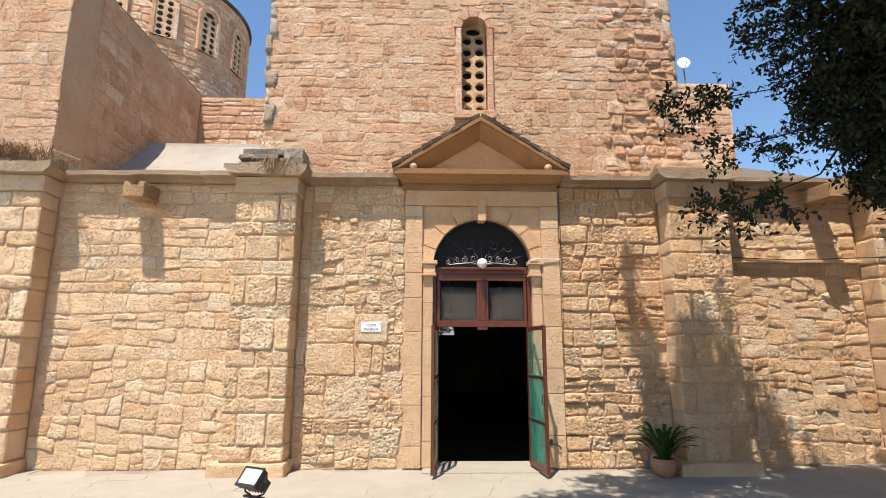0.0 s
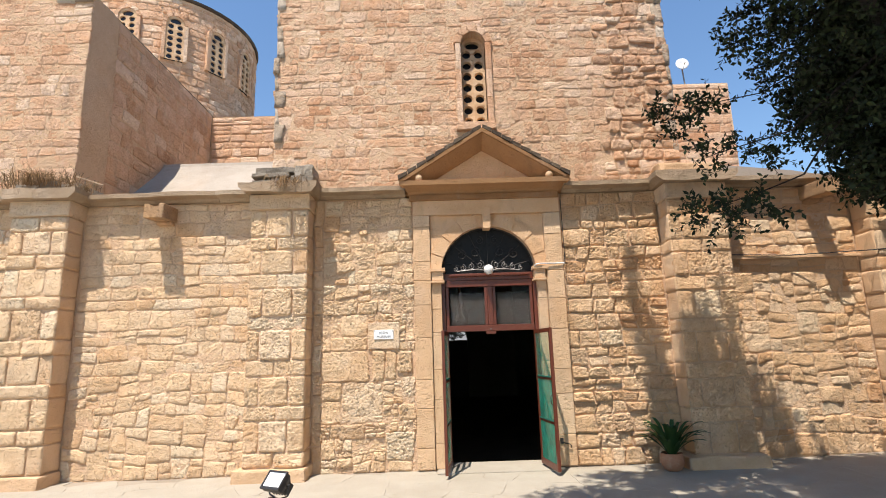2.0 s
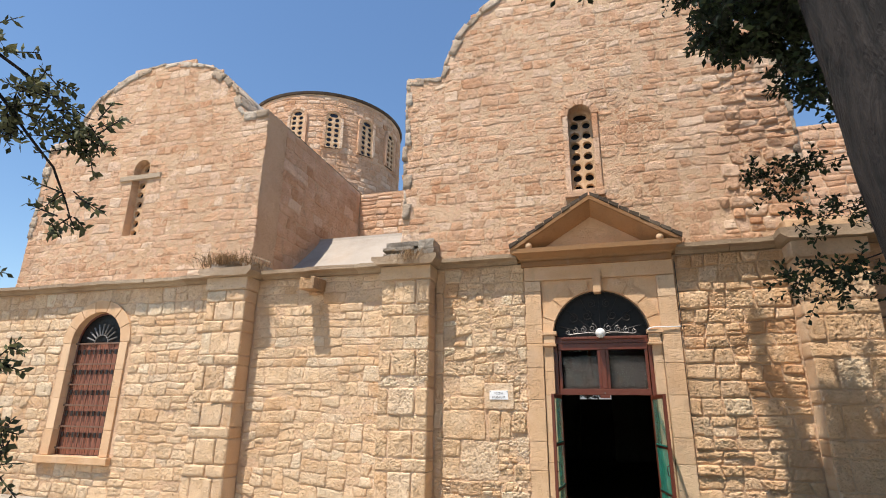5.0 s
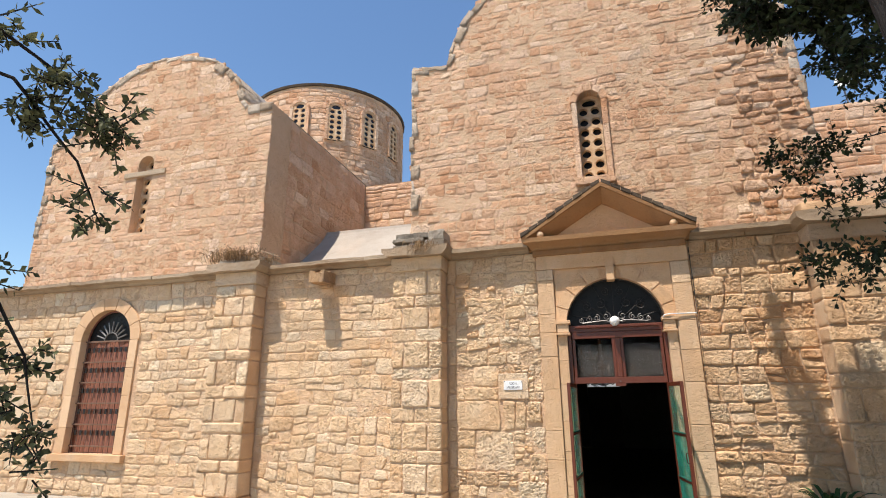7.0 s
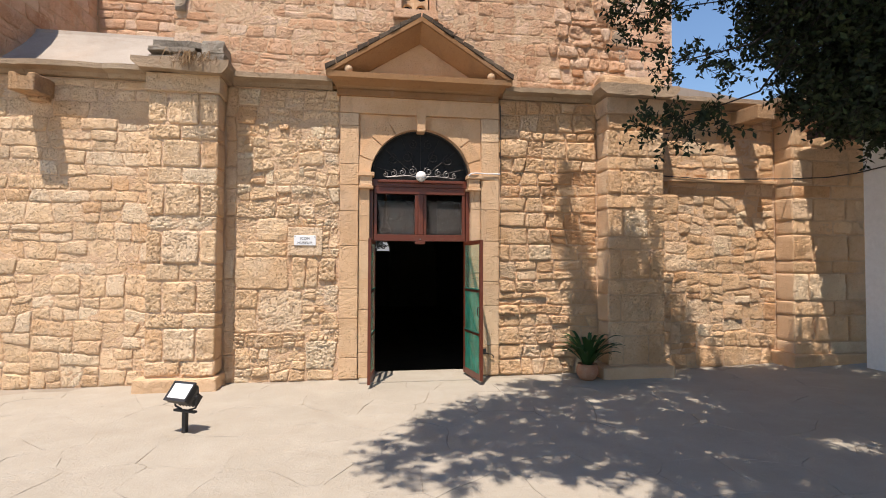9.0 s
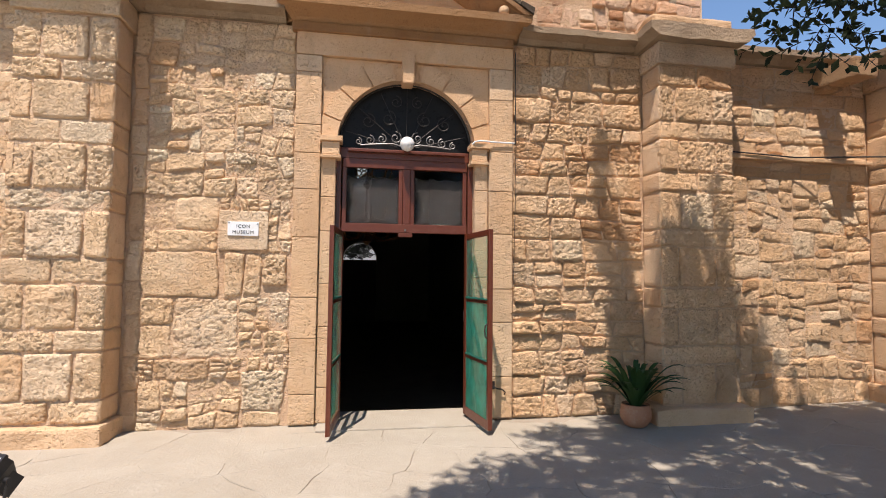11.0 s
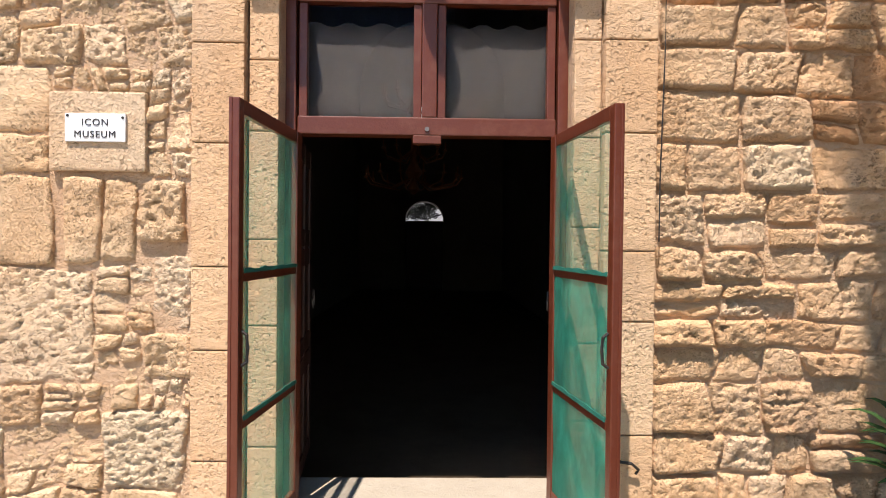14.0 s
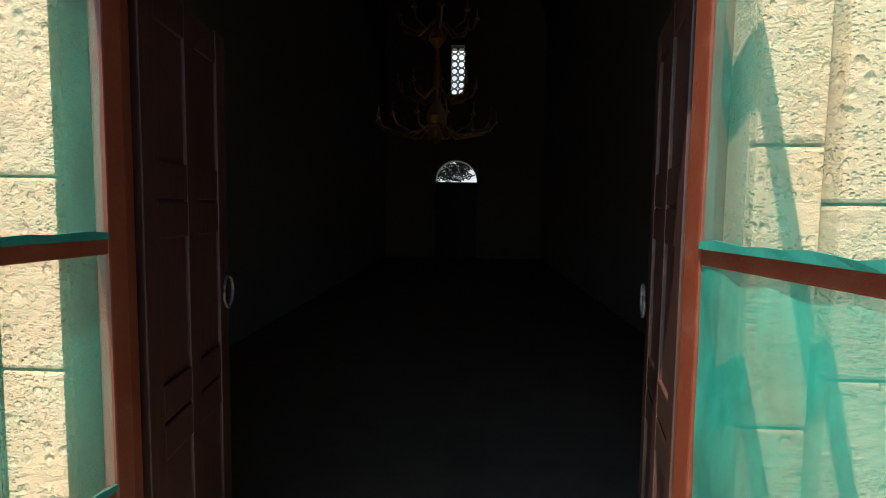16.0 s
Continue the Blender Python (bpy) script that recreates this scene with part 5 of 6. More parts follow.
# ---- neighbouring white building with a tiled eave ----
hut = thing("side_building", (7.5, 0, 0), "white plastered side building with a tiled eave", "building")
part("wall", box(0.0, 0.25, -9.0, 7.12, -0.2, 3.62, 0.01), PLASTER, hut)
part("fascia", box(-0.74, -0.70, -9.0, 7.36, 3.60, 3.74, 0.006), DARKWOOD, hut, "dark wooden fascia board")
part("soffit", box(-0.70, 1.6, -9.0, 7.36, 3.66, 3.70), DARKWOOD, hut)
for i in range(14):
    part("rafter", box(-0.69, 0.0, 7.0 - i * 0.5, 7.07 - i * 0.5, 3.56, 3.655, 0.004), DARKWOOD, hut)
roof = part("roof", prism([(-0.76, 3.745), (2.6, 4.91), (2.6, 4.86), (-0.70, 3.705)], -9.0, 7.38), TERRA, hut, "red clay tile roof")
bm0 = None
for i in range(40):
    bm = bmesh.new()
    pts = []
    for xx, zz in ((-0.82, 3.745), (2.5, 4.89)):
        pts.append([bm.verts.new((xx, 7.3 - 0.2 * i + 0.085 * math.cos(radians(a)), zz + 0.075 * math.sin(radians(a)))) for a in range(0, 181, 30)])
    for q in range(6):
        bm.faces.new((pts[0][q], pts[0][q + 1], pts[1][q + 1], pts[1][q]))
    bm.faces.new(pts[0])
    if bm0 is None:
        first_tile = part("tile", bm, TERRA, hut)
        bm0 = first_tile
    else:
        bm.free()
        ob = new("tile", first_tile.data)
        ob.parent = hut
        ob.location = (0, -0.2 * i, 0)
wire = thing("overhead_cable", (0, 0, 0), "thin cable strung along the side bay", "cable")
part("wire", add_path(bmesh.new(), [(4.5, 7.80, 3.06), (5.5, 7.78, 3.02), (6.6, 7.5, 3.02), (7.2, 7.46, 3.05), (7.46, 7.2, 3.08), (7.46, 5.0, 3.2)], 0.009, 6), IRON, wire)

# ---- dry weeds on the caps ----
STRAW = leaf_material("dry_straw", (0.30, 0.19, 0.095), (0.14, 0.085, 0.045))


def weeds(at, spread, count, height, seed, droop):
    rng = random.Random(seed)
    verts, faces = [], []
    for _ in range(count):
        p = Vector((rng.gauss(0, spread[0]), rng.gauss(0, spread[1]), 0))
        d = Vector((rng.gauss(0, 0.4), rng.gauss(-0.25, 0.35), 1.0)).normalized()
        side = Vector((rng.gauss(0, 1), rng.gauss(0, 1), 0.2)).normalized() * 0.004
        h = height * rng.uniform(0.4, 1.2)
        q = [p, p + d * h * 0.6, p + d * h * 0.9 + Vector((rng.gauss(0, 0.05), -droop * h * 0.6, -droop * h))]
        n = len(verts)
        verts += [q[0] - side, q[0] + side, q[1] + side, q[1] - side, q[2] + side * 0.5, q[2] - side * 0.5]
        faces += [(n, n + 1, n + 2, n + 3), (n + 3, n + 2, n + 4, n + 5)]
        for _ in range(3):
            b = q[1].lerp(q[2], rng.random())
            o = Vector((rng.gauss(0, 0.05), rng.gauss(0, 0.05), rng.gauss(0.02, 0.04)))
            n = len(verts)
            verts += [b - side, b + side, b + o]
            faces += [(n, n + 1, n + 2)]
    me = bpy.data.meshes.new("dry_weeds")
    me.from_pydata(verts, [], faces)
    me.materials.append(STRAW)
    ob = new("dry_weeds", me)
    ob.location = at
    tagged(ob, "dry brown weeds growing on the pier cap", "weeds", "", "stuff")


weeds((-6.25, 7.62, COURSE + 0.26), (0.28, 0.12), 420, 0.34, 1, 0.2)
weeds((-2.25, 7.36, COURSE + 0.13), (0.13, 0.03), 70, 0.20, 2, 1.5)
weeds((-5.6, 7.62, COURSE + 0.16), (0.2, 0.08), 120, 0.2, 4, 0.5)
sticks = thing("broken_lattice", (-5.55, 7.75, COURSE + 0.2), "grey broken wooden lattice on the pier cap", "lattice")
for p0, p1 in (((-0.2, 0, 0.28), (0.28, -0.05, 0.10)), ((-0.05, 0, 0.0), (-0.03, 0, 0.24)), ((0.10, 0, 0.0), (0.11, 0, 0.20))):
    part("stick", add_path(bmesh.new(), [p0, p1], 0.012, 5), WEATHERED, sticks)


# ---- stones of the walls, laid course by course ----
GRID = (0.06, 0.038, 0.0145)      # spacing of the relief on far, middle and near stones


def warp(u, z, much):
    """Makes every joint wander; neighbours share the same bend."""
    a = noise.noise((u * 2.6, z * 2.6, 1.7)) * 0.030 + noise.noise((u * 8.5, z * 8.5, 4.1)) * 0.013
    b = noise.noise((u * 2.6, z * 2.6, 9.3)) * 0.026 + noise.noise((u * 8.5, z * 8.5, 6.6)) * 0.011
    return u + a * much, z + b * much


def stone_mesh(c, to_world, proud, wobble, round_off, fine, seed, erosion, much):
    """One stone from its four corners (u, z): an uneven, pitted face with sides that run into the mortar."""
    w = max(0.03, 0.5 * (c[1][0] - c[0][0] + c[2][0] - c[3][0]))
    h = max(0.03, 0.5 * (c[3][1] - c[0][1] + c[2][1] - c[1][1]))
    rim = 0.010 if fine == 2 else 0.016
    grid = []
    for length in (w, h):
        m = min(0.2, rim / length)
        n = max(2, round(length / GRID[fine]))
        grid.append([0.0] + [m + (1 - 2 * m) * k / n for k in range(n + 1)] + [1.0])
    us, vs = grid
    nu, nv = len(us), len(vs)
    verts, faces = [], []
    tilt_u, tilt_v = (noise.noise((seed * 1.7, 3.1, 0.2)) * wobble * 1.2, noise.noise((seed * 2.3, 1.1, 5.2)) * wobble * 1.2)
    for v in vs:
        for u in us:
            s, t = 2 * u - 1, 2 * v - 1
            s2, t2 = s * (1 - round_off * t * t), t * (1 - round_off * s * s)
            a, b = (s2 + 1) / 2, (t2 + 1) / 2
            x = (c[0][0] * (1 - a) + c[1][0] * a) * (1 - b) + (c[3][0] * (1 - a) + c[2][0] * a) * b
            z = (c[0][1] * (1 - a) + c[1][1] * a) * (1 - b) + (c[3][1] * (1 - a) + c[2][1] * a) * b
            edge = min(u * w, (1 - u) * w, v * h, (1 - v) * h)
            broad = noise.noise((x * 5.0 + seed, z * 6.5, seed * 0.37))
            pit = noise.noise((x * 15.0, z * 24.0, seed * 0.53))
            fall = max(0.0, 1 - edge / 0.022) ** 2
            d = proud * (1 - 0.45 * fall) + broad * wobble + tilt_u * s + tilt_v * t
            if fine:
                small = noise.noise((x * 34.0, z * 47.0, seed * 0.91))
                d -= erosion * (0.020 * max(0.0, 0.7 * pit + 0.5 * small - 0.06) + 0.022 * max(0.0, small - 0.12))
                if fine == 2:
                    d -= erosion * 0.016 * max(0.0, noise.noise((x * 58.0, z * 66.0, seed)) - 0.08)
            else:
                d -= erosion * 0.018 * max(0.0, pit)
            nick = 0.010 * noise.noise((x * 13.0, z * 13.0, seed)) * max(0.0, 1 - edge / 0.05)
            x, z = warp(x - s * abs(nick) * 1.2, z - t * abs(nick) * 1.2, much)
            verts.append((x, z, max(d, -0.012)))
    border = [i for i in range(nu)] + [nu * k + nu - 1 for k in range(1, nv)] + [nu * (nv - 1) + i for i in range(nu - 2, -1, -1)] + [nu * k for k in range(nv - 2, 0, -1)]
    for j in range(nv - 1):
        for i in range(nu - 1):
            faces.append((j * nu + i, j * nu + i + 1, (j + 1) * nu + i + 1, (j + 1) * nu + i))
    first = len(verts)
    for i in border:
        x, z, d = verts[i]
        verts.append((x, z, -0.04))
    m = len(border)
    for k in range(m):
        q = (k + 1) % m
        faces.append((border[q], border[k], first + k, first + q))
    return [to_world(*v) for v in verts], faces


def lay(z0, z1, spans, seed, heights, widths, gap, split=0.25):
    """Uneven courses between z0 and z1; spans(z) lists the stretches (u0, u1) that a course fills."""
    rng = random.Random(seed)
    lines = [z0]
    while lines[-1] < z1 - heights[0] * 0.6:
        lines.append(lines[-1] + rng.uniform(*heights))
    lines[-1] = z1

    def line(k, u):
        if k == 0 or k == len(lines) - 1:
            return lines[k]
        return lines[k] + noise.noise((u * 0.9, k * 7.3 + seed, 0.5)) * 0.05

    out = []
    for k in range(len(lines) - 1):
        mid = 0.5 * (lines[k] + lines[k + 1])
        h = lines[k + 1] - lines[k]
        for a, b in spans(mid):
            u, lean = a, 0.0
            while u < b - 0.02:
                w = rng.uniform(*widths) * (0.75 + 0.9 * h)
                if b - u - w < widths[0] * 0.8:
                    w = b - u
                nxt = 0.0 if u + w >= b - 1e-6 else rng.uniform(-0.03, 0.03)
                u1 = u + w
                quad = [(u - lean, line(k, u)), (u1 - nxt, line(k, u1)), (u1 + nxt, line(k + 1, u1)), (u + lean, line(k + 1, u))]
                parts = [quad]
                if h > 0.2 and rng.random() < split:
                    f = rng.uniform(0.35, 0.65)
                    m0 = tuple(p + (q - p) * f for p, q in zip(quad[0], quad[3]))
                    m1 = tuple(p + (q - p) * (f + rng.uniform(-0.08, 0.08)) for p, q in zip(quad[1], quad[2]))
                    parts = [[quad[0], quad[1], m1, m0], [m0, m1, quad[2], quad[3]]]
                for q in parts:
                    cu, cz = sum(p[0] for p in q) / 4, sum(p[1] for p in q) / 4
                    hw, hh = (q[1][0] - q[0][0]) / 2, (q[3][1] - q[0][1]) / 2
                    g = gap * rng.uniform(0.6, 1.5)
                    fu, fv = max(0.3, 1 - g / max(hw, 0.02)), max(0.3, 1 - g / max(hh, 0.02))
                    out.append([(cu + (p[0] - cu) * fu, cz + (p[1] - cz) * fv) for p in q])
                u, lean = u1, nxt
    return out


def break_up(u0, u1, z0, z1, seed, size, gap):
    """Random rubble: a panel broken again and again into uneven stones."""
    rng = random.Random(seed)
    out = []

    def cut(q, depth):
        w, h = 0.5 * (q[1][0] - q[0][0] + q[2][0] - q[3][0]), 0.5 * (q[3][1] - q[0][1] + q[2][1] - q[1][1])
        limit_w, limit_h = rng.uniform(size[0] * 1.5, size[1] * 1.35), rng.uniform(size[0], size[1] * 0.8)
        if depth > 2 and w < limit_w and h < limit_h or (w < size[0] and h < size[0]):
            cu, cz = sum(p[0] for p in q) / 4, sum(p[1] for p in q) / 4
            g = gap * rng.uniform(0.5, 1.4)
            fu, fv = max(0.3, 1 - 2 * g / w), max(0.3, 1 - 2 * g / h)
            out.append([(cu + (p[0] - cu) * fu, cz + (p[1] - cz) * fv) for p in q])
            return
        f, tilt = rng.uniform(0.36, 0.64), rng.uniform(-0.035, 0.035) / max(w, h, 0.4)
        ends = ((0, 1, 3, 2) if w / 1.35 > h else (0, 3, 1, 2))
        a = tuple(p + (r - p) * (f + tilt) for p, r in zip(q[ends[0]], q[ends[1]]))
        b = tuple(p + (r - p) * (f - tilt) for p, r in zip(q[ends[2]], q[ends[3]]))
        if w / 1.35 > h:
            cut([q[0], a, b, q[3]], depth + 1)
            cut([a, q[1], q[2], b], depth + 1)
        else:
            cut([q[0], q[1], b, a], depth + 1)
            cut([a, b, q[2], q[3]], depth + 1)

    cut([(u0, z0), (u1, z0), (u1, z1), (u0, z1)], 0)
    return out


def stone_object(name, verts, faces, material, parent):
    me = bpy.data.meshes.new(name)
    me.from_pydata(verts, [], faces)
    me.polygons.foreach_set("use_smooth", [True] * len(faces))
    me.materials.append(material)
    ob = new(name, me)
    ob.parent = parent
    return ob


def build_stones(parent, quads, to_world, material, proud, wobble, round_off, near, count=300, label="", close=False, erosion=(0.1, 1.0), much=1.0):
    """The stones nearest to `near` along the wall become pieces; the rest is one joined part."""
    rng = random.Random(len(quads))
    order = sorted(range(len(quads)), key=lambda i: abs(sum(p[0] for p in quads[i]) / 4 - near))
    picked = set(order[:count])
    all_v, all_f = [], []
    for i, q in enumerate(quads):
        p = rng.uniform(*proud)
        grade = erosion[0] + (erosion[1] - erosion[0]) * rng.random()
        v, f = stone_mesh(q, to_world, p, wobble * rng.uniform(0.5, 1.3), round_off * rng.uniform(0.4, 1.4), (2 if close else 1) if i in picked else 0, i * 0.77 + 1, grade, much)
        if i in picked:
            stone_object("stone", v, f, material, parent)
        else:
            n = len(all_v)
            all_v += v
            all_f += [tuple(n + k for k in face) for face in f]
    if all_v:
        tagged(stone_object("stonework", all_v, all_f, material, parent), label or "joined rubble stones of the wall", "", "", "stuff")


def front(y):
    return lambda u, z, d: (u, y - d, z)


def polygon_span(pts, holes=()):
    def spans(z):
        cuts = []
        for (xa, za), (xb, zb) in zip(pts, pts[1:] + pts[:1]):
            if (za <= z < zb) or (zb <= z < za):
                cuts.append(xa + (xb - xa) * (z - za) / (zb - za))
        cuts.sort()
        edge = 0.07 * abs(noise.noise((z * 4.3, pts[0][0], 0.5)))
        out = [(cuts[0] - edge, cuts[-1] + 0.07 * abs(noise.noise((z * 4.9, pts[0][0], 4.5))))] if len(cuts) > 1 else []
        for x0, x1, za, zb in holes:
            if za < z < zb:
                out = [s for a, b in out for s in ((a, min(b, x0)), (max(a, x1), b)) if s[1] - s[0] > 0.05]
        return out
    return spans


def plain(*stretches):
    return lambda z: list(stretches)


def rect(u0, u1, z0, z1, gap=0.004):
    return [(u0 + gap, z0 + gap), (u1 - gap, z0 + gap), (u1 - gap, z1 - gap), (u0 + gap, z1 - gap)]


TOPZ = COURSE - 0.01
LEFT = -1.80
# smooth large blocks beside the door, then the pitted ones, then the small filling
smooth = [rect(-1.51, -1.10, 1.97, 2.30), rect(LEFT, -1.09, 1.29, 1.76), rect(-0.80, -0.43, 0.0, 0.15)]
smooth += lay(0.0, TOPZ, plain((-1.945, LEFT)), 10, (0.26, 0.48), (0.3, 0.5), 0.004, 0.0)
build_stones(wall_south, smooth, front(FACE), RUBBLE_PALE, (0.016, 0.034), 0.012, 0.05, 1.0, 300, "", True, (0.0, 0.25))
quads = [rect(LEFT, -1.51, 1.97, 2.30), rect(LEFT, -1.67, 1.76, 1.97), rect(-1.67, -1.10, 1.76, 1.97), rect(-1.04, -0.84, 1.31, 1.76), rect(-0.84, -0.65, 1.31, 1.76),
         rect(-0.65, -0.41, 1.42, 1.76), rect(LEFT, -1.50, 1.02, 1.29), rect(LEFT, -1.50, 0.70, 1.02), rect(-1.50, -0.88, 0.70, 1.29), rect(-0.58, -0.375, 0.95, 1.36),
         rect(-1.67, -1.13, 0.48, 0.70), rect(-0.84, -0.40, 0.15, 0.56), rect(-0.66, -0.375, 0.72, 0.94)]
for k, (ua, ub, za, zb) in enumerate(((LEFT, -0.375, 2.30, TOPZ), (-0.60, -0.375, 1.77, 2.30), (-1.10, -0.60, 2.18, 2.30), (-0.88, -0.58, 0.95, 1.30), (-0.88, -0.66, 0.56, 0.95), (LEFT, -1.67, 0.48, 0.70), (-1.13, -0.84, 0.48, 0.70), (-0.66, -0.375, 0.56, 0.72), (LEFT, -0.84, 0.0, 0.48))):
    quads += break_up(ua, ub, za, zb, 11 + k, (0.11, 0.46), 0.004)
build_stones(wall_south, quads, front(FACE), RUBBLE_PALE, (0.004, 0.036), 0.016, 0.05, 1.0, 300, "", True, (0.4, 1.6))
quads = lay(0.0, TOPZ, plain((1.985, 3.545)), 12, (0.15, 0.30), (0.17, 0.46), 0.006, 0.25)
build_stones(wall_south, quads, front(FACE), RUBBLE, (0.016, 0.060), 0.015, 0.045, 1.0, 300, "", True, (0.5, 1.5), 0.8)
quads = break_up(-5.615, -2.835, 0.0, 1.5, 18, (0.16, 0.6), 0.004)
quads += lay(1.5, TOPZ, plain((-5.615, -2.835)), 13, (0.15, 0.30), (0.22, 0.6), 0.004, 0.25)
build_stones(wall_south, quads, front(FACE), RUBBLE_PALE, (0.003, 0.022), 0.010, 0.05, -3, 150, "", False, (0.2, 1.3))
quads = break_up(4.465, 6.635, 0.04, 2.78, 14, (0.15, 0.50), 0.004)
quads += lay(2.78, TOPZ, plain((4.465, 6.635)), 16, (0.16, 0.30), (0.22, 0.6), 0.005, 0.3)
build_stones(wall_south, quads, front(FACE), RUBBLE, (0.004, 0.030), 0.014, 0.06, 4.5, 200, "", False, (0.3, 1.5))
quads = lay(0.0, TOPZ, polygon_span([(-13.5, 0), (-6.58, 0), (-6.58, TOPZ + 0.1), (-13.5, TOPZ + 0.1)], [(WIN_C - 0.95, WIN_C + 0.95, 0.6, 3.0), (WIN_C - 0.8, WIN_C + 0.8, 3.0, 3.6), (WIN_C - 0.45, WIN_C + 0.45, 3.6, 3.95)]), 15, (0.14, 0.27), (0.2, 0.5), 0.005, 0.3)
build_stones(wall_south, quads, front(FACE), RUBBLE_PALE, (0.003, 0.024), 0.011, 0.06, -7.5, 200, "", False, (0.3, 1.4))

quads = lay(COURSE + 0.2, 10.25, polygon_span(GABLE, [(SLIT_C - 0.31, SLIT_C + 0.32, SLIT_BOT - 0.14, SLIT_SPRING), (SLIT_C - 0.28, SLIT_C + 0.28, SLIT_SPRING - 0.01, SLIT_SPRING + 0.33), (-0.45, 1.98, 4.1, 4.5), (-0.2, 1.75, 4.5, 4.7), (0.2, 1.35, 4.7, 5.0)]), 21, (0.11, 0.25), (0.15, 0.46), 0.004, 0.3)
rugged_zone = [q for q in quads if q[0][0] + 0.25 * noise.noise((q[0][1] * 1.5, 0, 3)) > 2.75 and q[0][1] < 8.2]
build_stones(wall_gable, rugged_zone, front(UP), RUBBLE_UP, (0.006, 0.045), 0.022, 0.10, 3.5, 90, "", False, (0.8, 2.0), 0.9)
build_stones(wall_gable, [q for q in quads if q not in rugged_zone], front(UP), RUBBLE_UP, (0.000, 0.011), 0.010, 0.06, 1.0, 210, "", False, (0.4, 1.7), 0.9)

quads = lay(COURSE + 0.2, 9.9, polygon_span(BLOCK, [(CROSS_C - 0.23, CROSS_C + 0.23, CROSS_BOT, CROSS_SPRING + 0.22), (CROSS_C - 0.6, CROSS_C + 0.62, 6.76, 6.92)]), 31, (0.14, 0.26), (0.2, 0.5), 0.004, 0.2)
build_stones(wall_block, quads, front(UP), RUBBLE_UP, (0.000, 0.009), 0.008, 0.05, -6.0, 300, "", False, (0.2, 1.1), 0.7)

quads = lay(4.4, 8.06, plain((8.72, 12.78)), 41, (0.2, 0.32), (0.3, 0.7), 0.005, 0.1)
build_stones(wall_side, quads, lambda u, z, d: (-5.93 + d, u, z), RUBBLE_UP, (0.006, 0.018), 0.008, 0.05, 10, 60)
quads = lay(4.4, 8.0, plain((-5.9, -2.66)), 42, (0.18, 0.3), (0.25, 0.6), 0.008, 0.2)
build_stones(wall_link, quads, front(12.8), RUBBLE_UP, (0.01, 0.03), 0.012, 0.08, -4, 80)
quads = lay(4.4, 8.6, plain((4.1, 7.94)), 43, (0.18, 0.3), (0.25, 0.6), 0.008, 0.2)
build_stones(wall_link_r, quads, front(12.8), RUBBLE_UP, (0.01, 0.03), 0.012, 0.08, 5, 80)


def edge_stones(parent, pts, seed, y0, y1, material):
    """Weathered stones set one after another along the top edge of a wall."""
    rng = random.Random(seed)
    path = [Vector((x, 0, z)) for x, z in pts]
    for a, b in zip(path, path[1:]):
        n = max(1, round((b - a).length / rng.uniform(0.26, 0.42)))
        way = (b - a).normalized()
        out = Vector((-way.z, 0, way.x))
        for k in range(n):
            p, q = a.lerp(b, k / n) + way * 0.006, a.lerp(b, (k + 1) / n) - way * 0.006
            deep, high = rng.uniform(0.03, 0.20), rng.uniform(-0.01, 0.03)
            ring = [p - out * deep, q - out * (deep + rng.uniform(-0.04, 0.04)), q + out * high, p + out * (high + rng.uniform(-0.02, 0.02))]
            bm = add_prism(bmesh.new(), [(r.x, r.z) for r in ring], y0 - rng.uniform(0.0, 0.03), y1)
            bmesh.ops.subdivide_edges(bm, edges=bm.edges[:], cuts=2, use_grid_fill=True)
            for v in bm.verts:
                v.co += noise.noise_vector(v.co * 9.0 + Vector((seed, 0, 0))) * 0.022
            part("coping_stone", bm, material, parent, "", True)


edge_stones(wall_gable, [(-2.66, 5.2)] + GABLE[1:-1] + [(4.05, 4.75)], 71, 7.95, 8.74, LIMED)
edge_stones(wall_block, [(-12.3, 5.6)] + BLOCK[1:-1], 72, 7.95, 8.74, LIMED)


def on_drum(u, z, d):
    a = u / DRUM_R
    return (DRUM.x + (DRUM_R - 0.03 + d) * math.sin(a), DRUM.y - (DRUM_R - 0.03 + d) * math.cos(a), z)


holes = [(a * DRUM_R - 0.33, a * DRUM_R + 0.33, 10.52, 12.05) for a in DRUM_WINDOWS]
quads = lay(8.0, DRUM_TOP - 0.12, polygon_span([(-4.2, 7.0), (6.0, 7.0), (6.0, 14.0), (-4.2, 14.0)], holes), 44, (0.18, 0.28), (0.25, 0.55), 0.008, 0.1)
build_stones(drum, quads, on_drum, RUBBLE_UP, (0.008, 0.025), 0.01, 0.06, 2.0, 120)

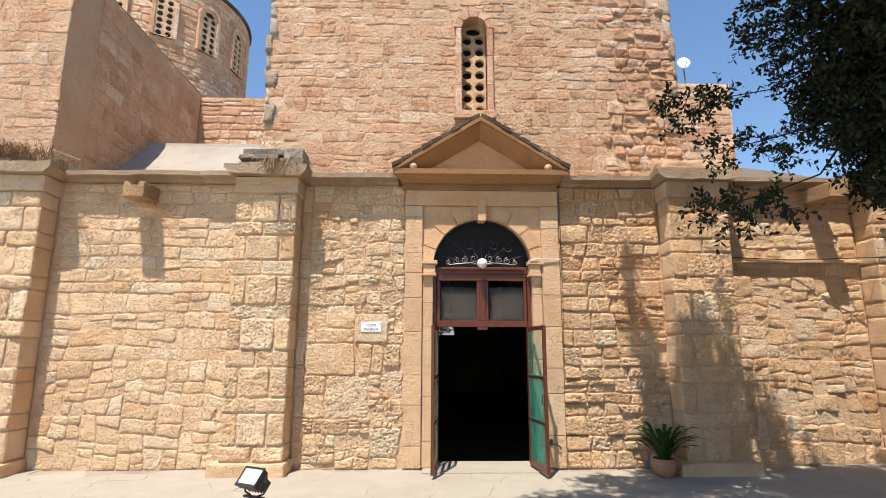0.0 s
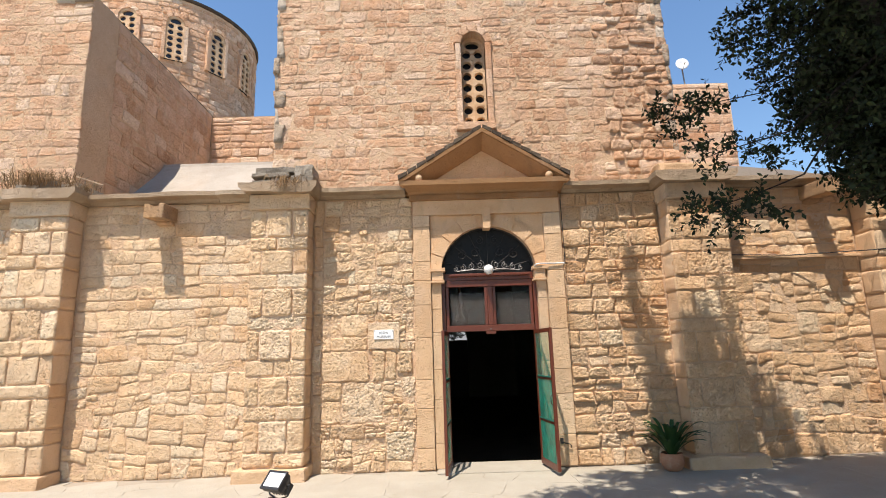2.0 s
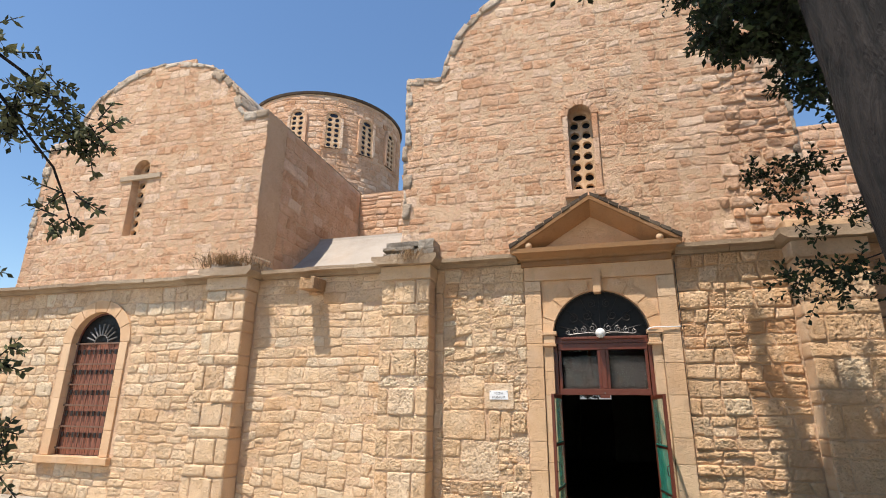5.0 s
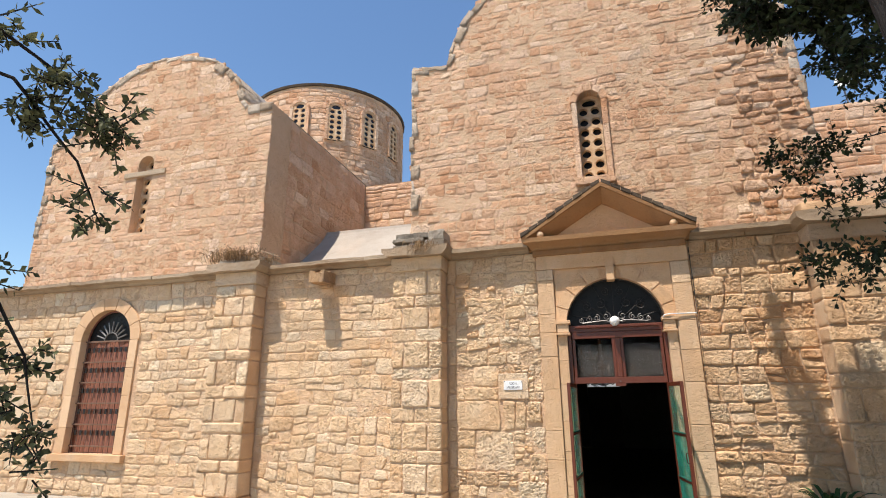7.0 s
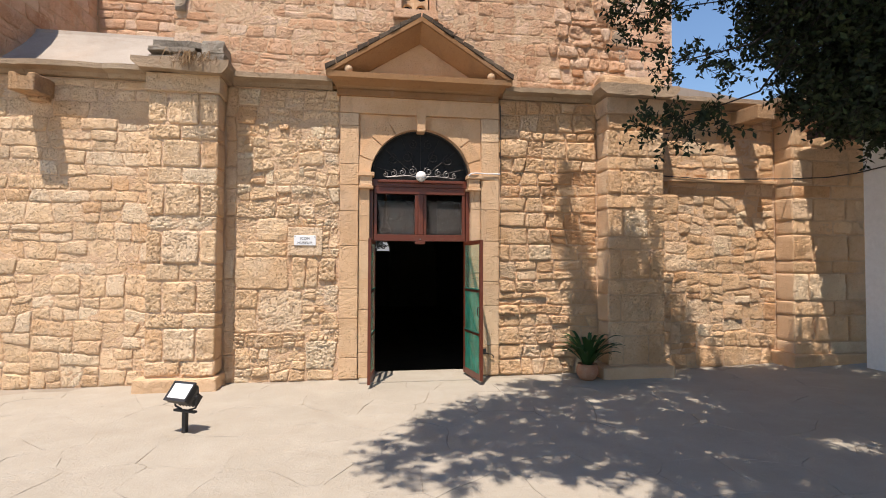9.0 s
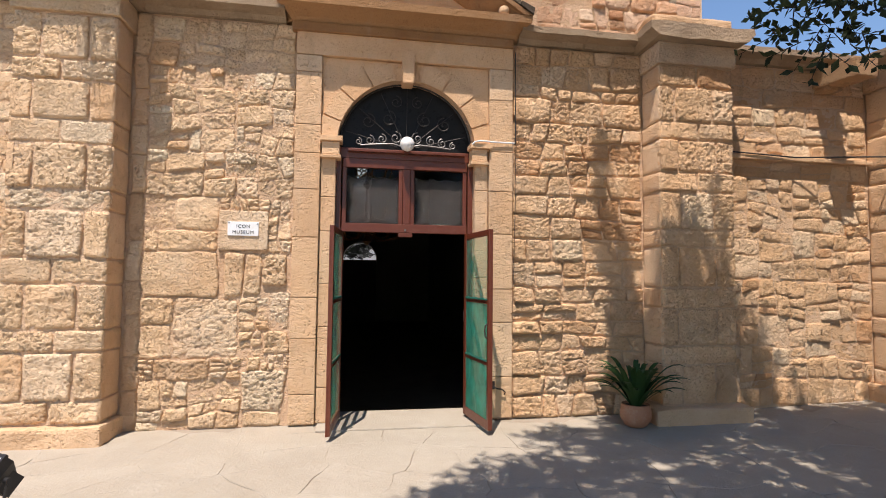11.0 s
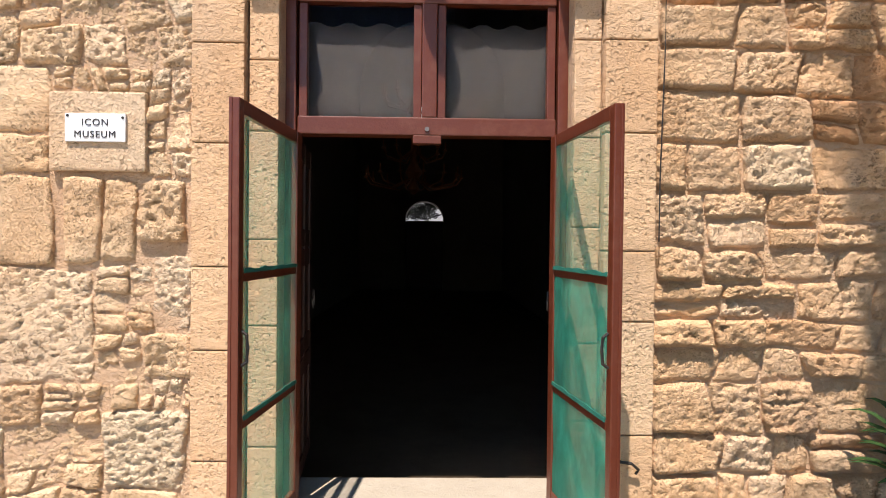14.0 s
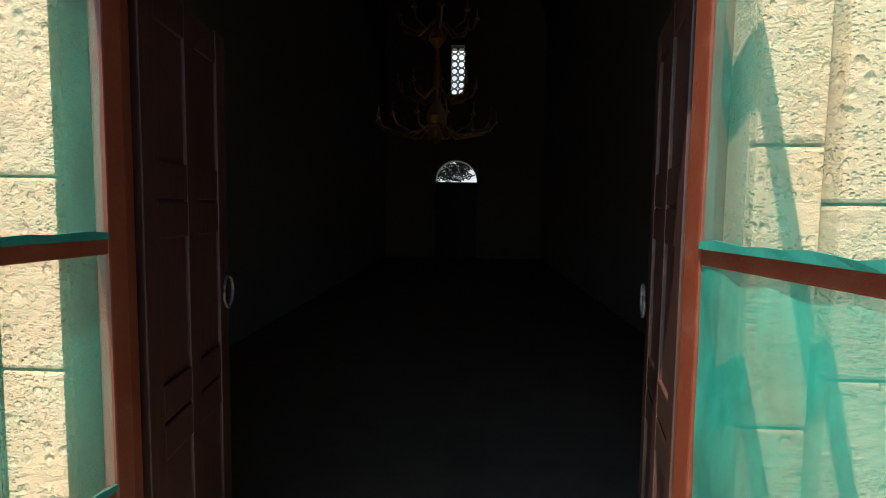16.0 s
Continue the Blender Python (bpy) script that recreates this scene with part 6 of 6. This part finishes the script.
# blocks of the piers
for k, (_, x0, x1) in enumerate(PIERS):
    rng = random.Random(60 + k)
    face, side_r, side_l = [], [], []
    z = ground_z(x0, 7.5) + 0.175
    i = k
    while z < COURSE - 0.30:
        h = TALL[i % len(TALL)]
        top = z + h if COURSE - 0.24 - z - h > 0.12 else COURSE - 0.245
        w = x1 - x0
        if h > 0.3:
            cuts = [0, 0.24 + rng.uniform(-0.04, 0.04), 0.74 + rng.uniform(-0.05, 0.05), 1]
        else:
            cuts = [0, 0.5 + rng.uniform(-0.08, 0.08), 1] if rng.random() < 0.8 else [0, 1]
        for a, b in zip(cuts, cuts[1:]):
            face.append([(x0 + w * a + 0.008, z + 0.008), (x0 + w * b - 0.008, z + 0.008), (x0 + w * b - 0.008, top - 0.008), (x0 + w * a + 0.008, top - 0.008)])
        for lst in (side_r, side_l):
            lst.append([(PIER + 0.02, z + 0.006), (FACE - 0.01, z + 0.006), (FACE - 0.01, top - 0.006), (PIER + 0.02, top - 0.006)])
        z, i = top, i + 1
    build_stones(buttresses[k], face, front(PIER + 0.03), RUBBLE_PALE if k < 2 else RUBBLE, (0.015, 0.042), 0.017, 0.04, 0.5 * (x0 + x1), 300, "", k in (1, 2), (0.2, 1.5), 0.3)
    build_stones(buttresses[k], side_r, lambda u, z, d, x=x1: (x - 0.02 + d, u, z), ASHLAR, (0.012, 0.022), 0.004, 0.015, 7.7, 300, "", False, (0.0, 0.4), 0.3)
    build_stones(buttresses[k], side_l, lambda u, z, d, x=x0: (x + 0.02 - d, u, z), ASHLAR, (0.012, 0.022), 0.004, 0.015, 7.7, 300, "", False, (0.0, 0.4), 0.3)


# ---- crazy paving of the forecourt ----
def clip(poly, p, q):
    """Keeps the part of poly nearer to p than to q."""
    mx, my, dx, dy = (p[0] + q[0]) / 2, (p[1] + q[1]) / 2, q[0] - p[0], q[1] - p[1]
    out = []
    for a, b in zip(poly, poly[1:] + poly[:1]):
        fa, fb = (a[0] - mx) * dx + (a[1] - my) * dy, (b[0] - mx) * dx + (b[1] - my) * dy
        if fa <= 0:
            out.append(a)
        if (fa < 0 < fb) or (fb < 0 < fa):
            f = fa / (fa - fb)
            out.append((a[0] + (b[0] - a[0]) * f, a[1] + (b[1] - a[1]) * f))
    return out


rng = random.Random(77)
STEP = 0.6
seeds = {}
for i in range(-26, 19):
    for j in range(-6, 15):
        seeds[i, j] = ((i + 0.5 + rng.uniform(-0.46, 0.46)) * STEP, (j + 0.5 + rng.uniform(-0.46, 0.46)) * STEP)
slabs = []
for (i, j), p in seeds.items():
    if not (-25 <= i <= 17 and -5 <= j <= 13):
        continue
    poly = [(p[0] - 1.4, p[1] - 1.4), (p[0] + 1.4, p[1] - 1.4), (p[0] + 1.4, p[1] + 1.4), (p[0] - 1.4, p[1] + 1.4)]
    for a in range(-2, 3):
        for b in range(-2, 3):
            if (a or b) and (i + a, j + b) in seeds and len(poly) > 2:
                poly = clip(poly, p, seeds[i + a, j + b])
    fine_poly = []
    for a, b in zip(poly, poly[1:] + poly[:1]):
        for f in (0.0, 0.25, 0.5, 0.75):
            x, y = a[0] + (b[0] - a[0]) * f, a[1] + (b[1] - a[1]) * f
            fine_poly.append((x + 0.05 * noise.noise((x * 3.3, y * 3.3, 2.2)) + 0.018 * noise.noise((x * 11, y * 11, 5.2)), y + 0.05 * noise.noise((x * 3.3, y * 3.3, 8.2)) + 0.018 * noise.noise((x * 11, y * 11, 3.2))))
    poly = fine_poly
    if len(poly) > 2 and max(q[1] for q in poly) < 8.4 and min(q[1] for q in poly) < 7.9:
        slabs.append((p, poly))
order = sorted(range(len(slabs)), key=lambda k: (slabs[k][0][0] - 0.8) ** 2 + (slabs[k][0][1] - 5.6) ** 2)
near = set(order[:300])
rest_v, rest_f = [], []
for k, (p, poly) in enumerate(slabs):
    cx, cy = sum(q[0] for q in poly) / len(poly), sum(q[1] for q in poly) / len(poly)
    lift = rng.uniform(-0.0007, 0.0007)
    joint = [0.0006 + 0.08 * max(0.0, noise.noise((q[0] * 2.1, q[1] * 2.1, 6.0)) - 0.12) for q in poly]
    v, f = [], []
    n = len(poly)
    for s, z in ((-0.005, -0.03), (-0.0032, -1.0), (0.0022, 0.0)):
        for q, sunk in zip(poly, joint):
            r = math.hypot(q[0] - cx, q[1] - cy)
            kk = max(0.2, 1 - (0.004 + s) / max(r, 0.05))
            x, y = cx + (q[0] - cx) * kk, cy + (q[1] - cy) * kk
            v.append((x + 0.01 * noise.noise((x * 9, y * 9, 1)), y + 0.01 * noise.noise((x * 9, y * 9, 7)), ground_z(x, y) + (z if z > -0.5 else -sunk) + lift + 0.004 * noise.noise((x * 3, y * 3, 0))))
    for a in range(2):
        for b in range(n):
            c = (b + 1) % n
            f.append((a * n + b, a * n + c, (a + 1) * n + c, (a + 1) * n + b))
    f.append(tuple(2 * n + b for b in range(n)))
    if k in near:
        me = bpy.data.meshes.new("paving_slab")
        me.from_pydata(v, [], f)
        me.materials.append(PAVING)
        ob = new("paving_slab", me)
        ob.parent = ground
    else:
        m = len(rest_v)
        rest_v += v
        rest_f += [tuple(m + q for q in face) for face in f]
me = bpy.data.meshes.new("paving_rest")
me.from_pydata(rest_v, [], rest_f)
me.materials.append(PAVING)
ob = new("paving_rest", me)
ob.parent = ground
tagged(ob, "joined slabs of pale crazy paving", "", "", "stuff")
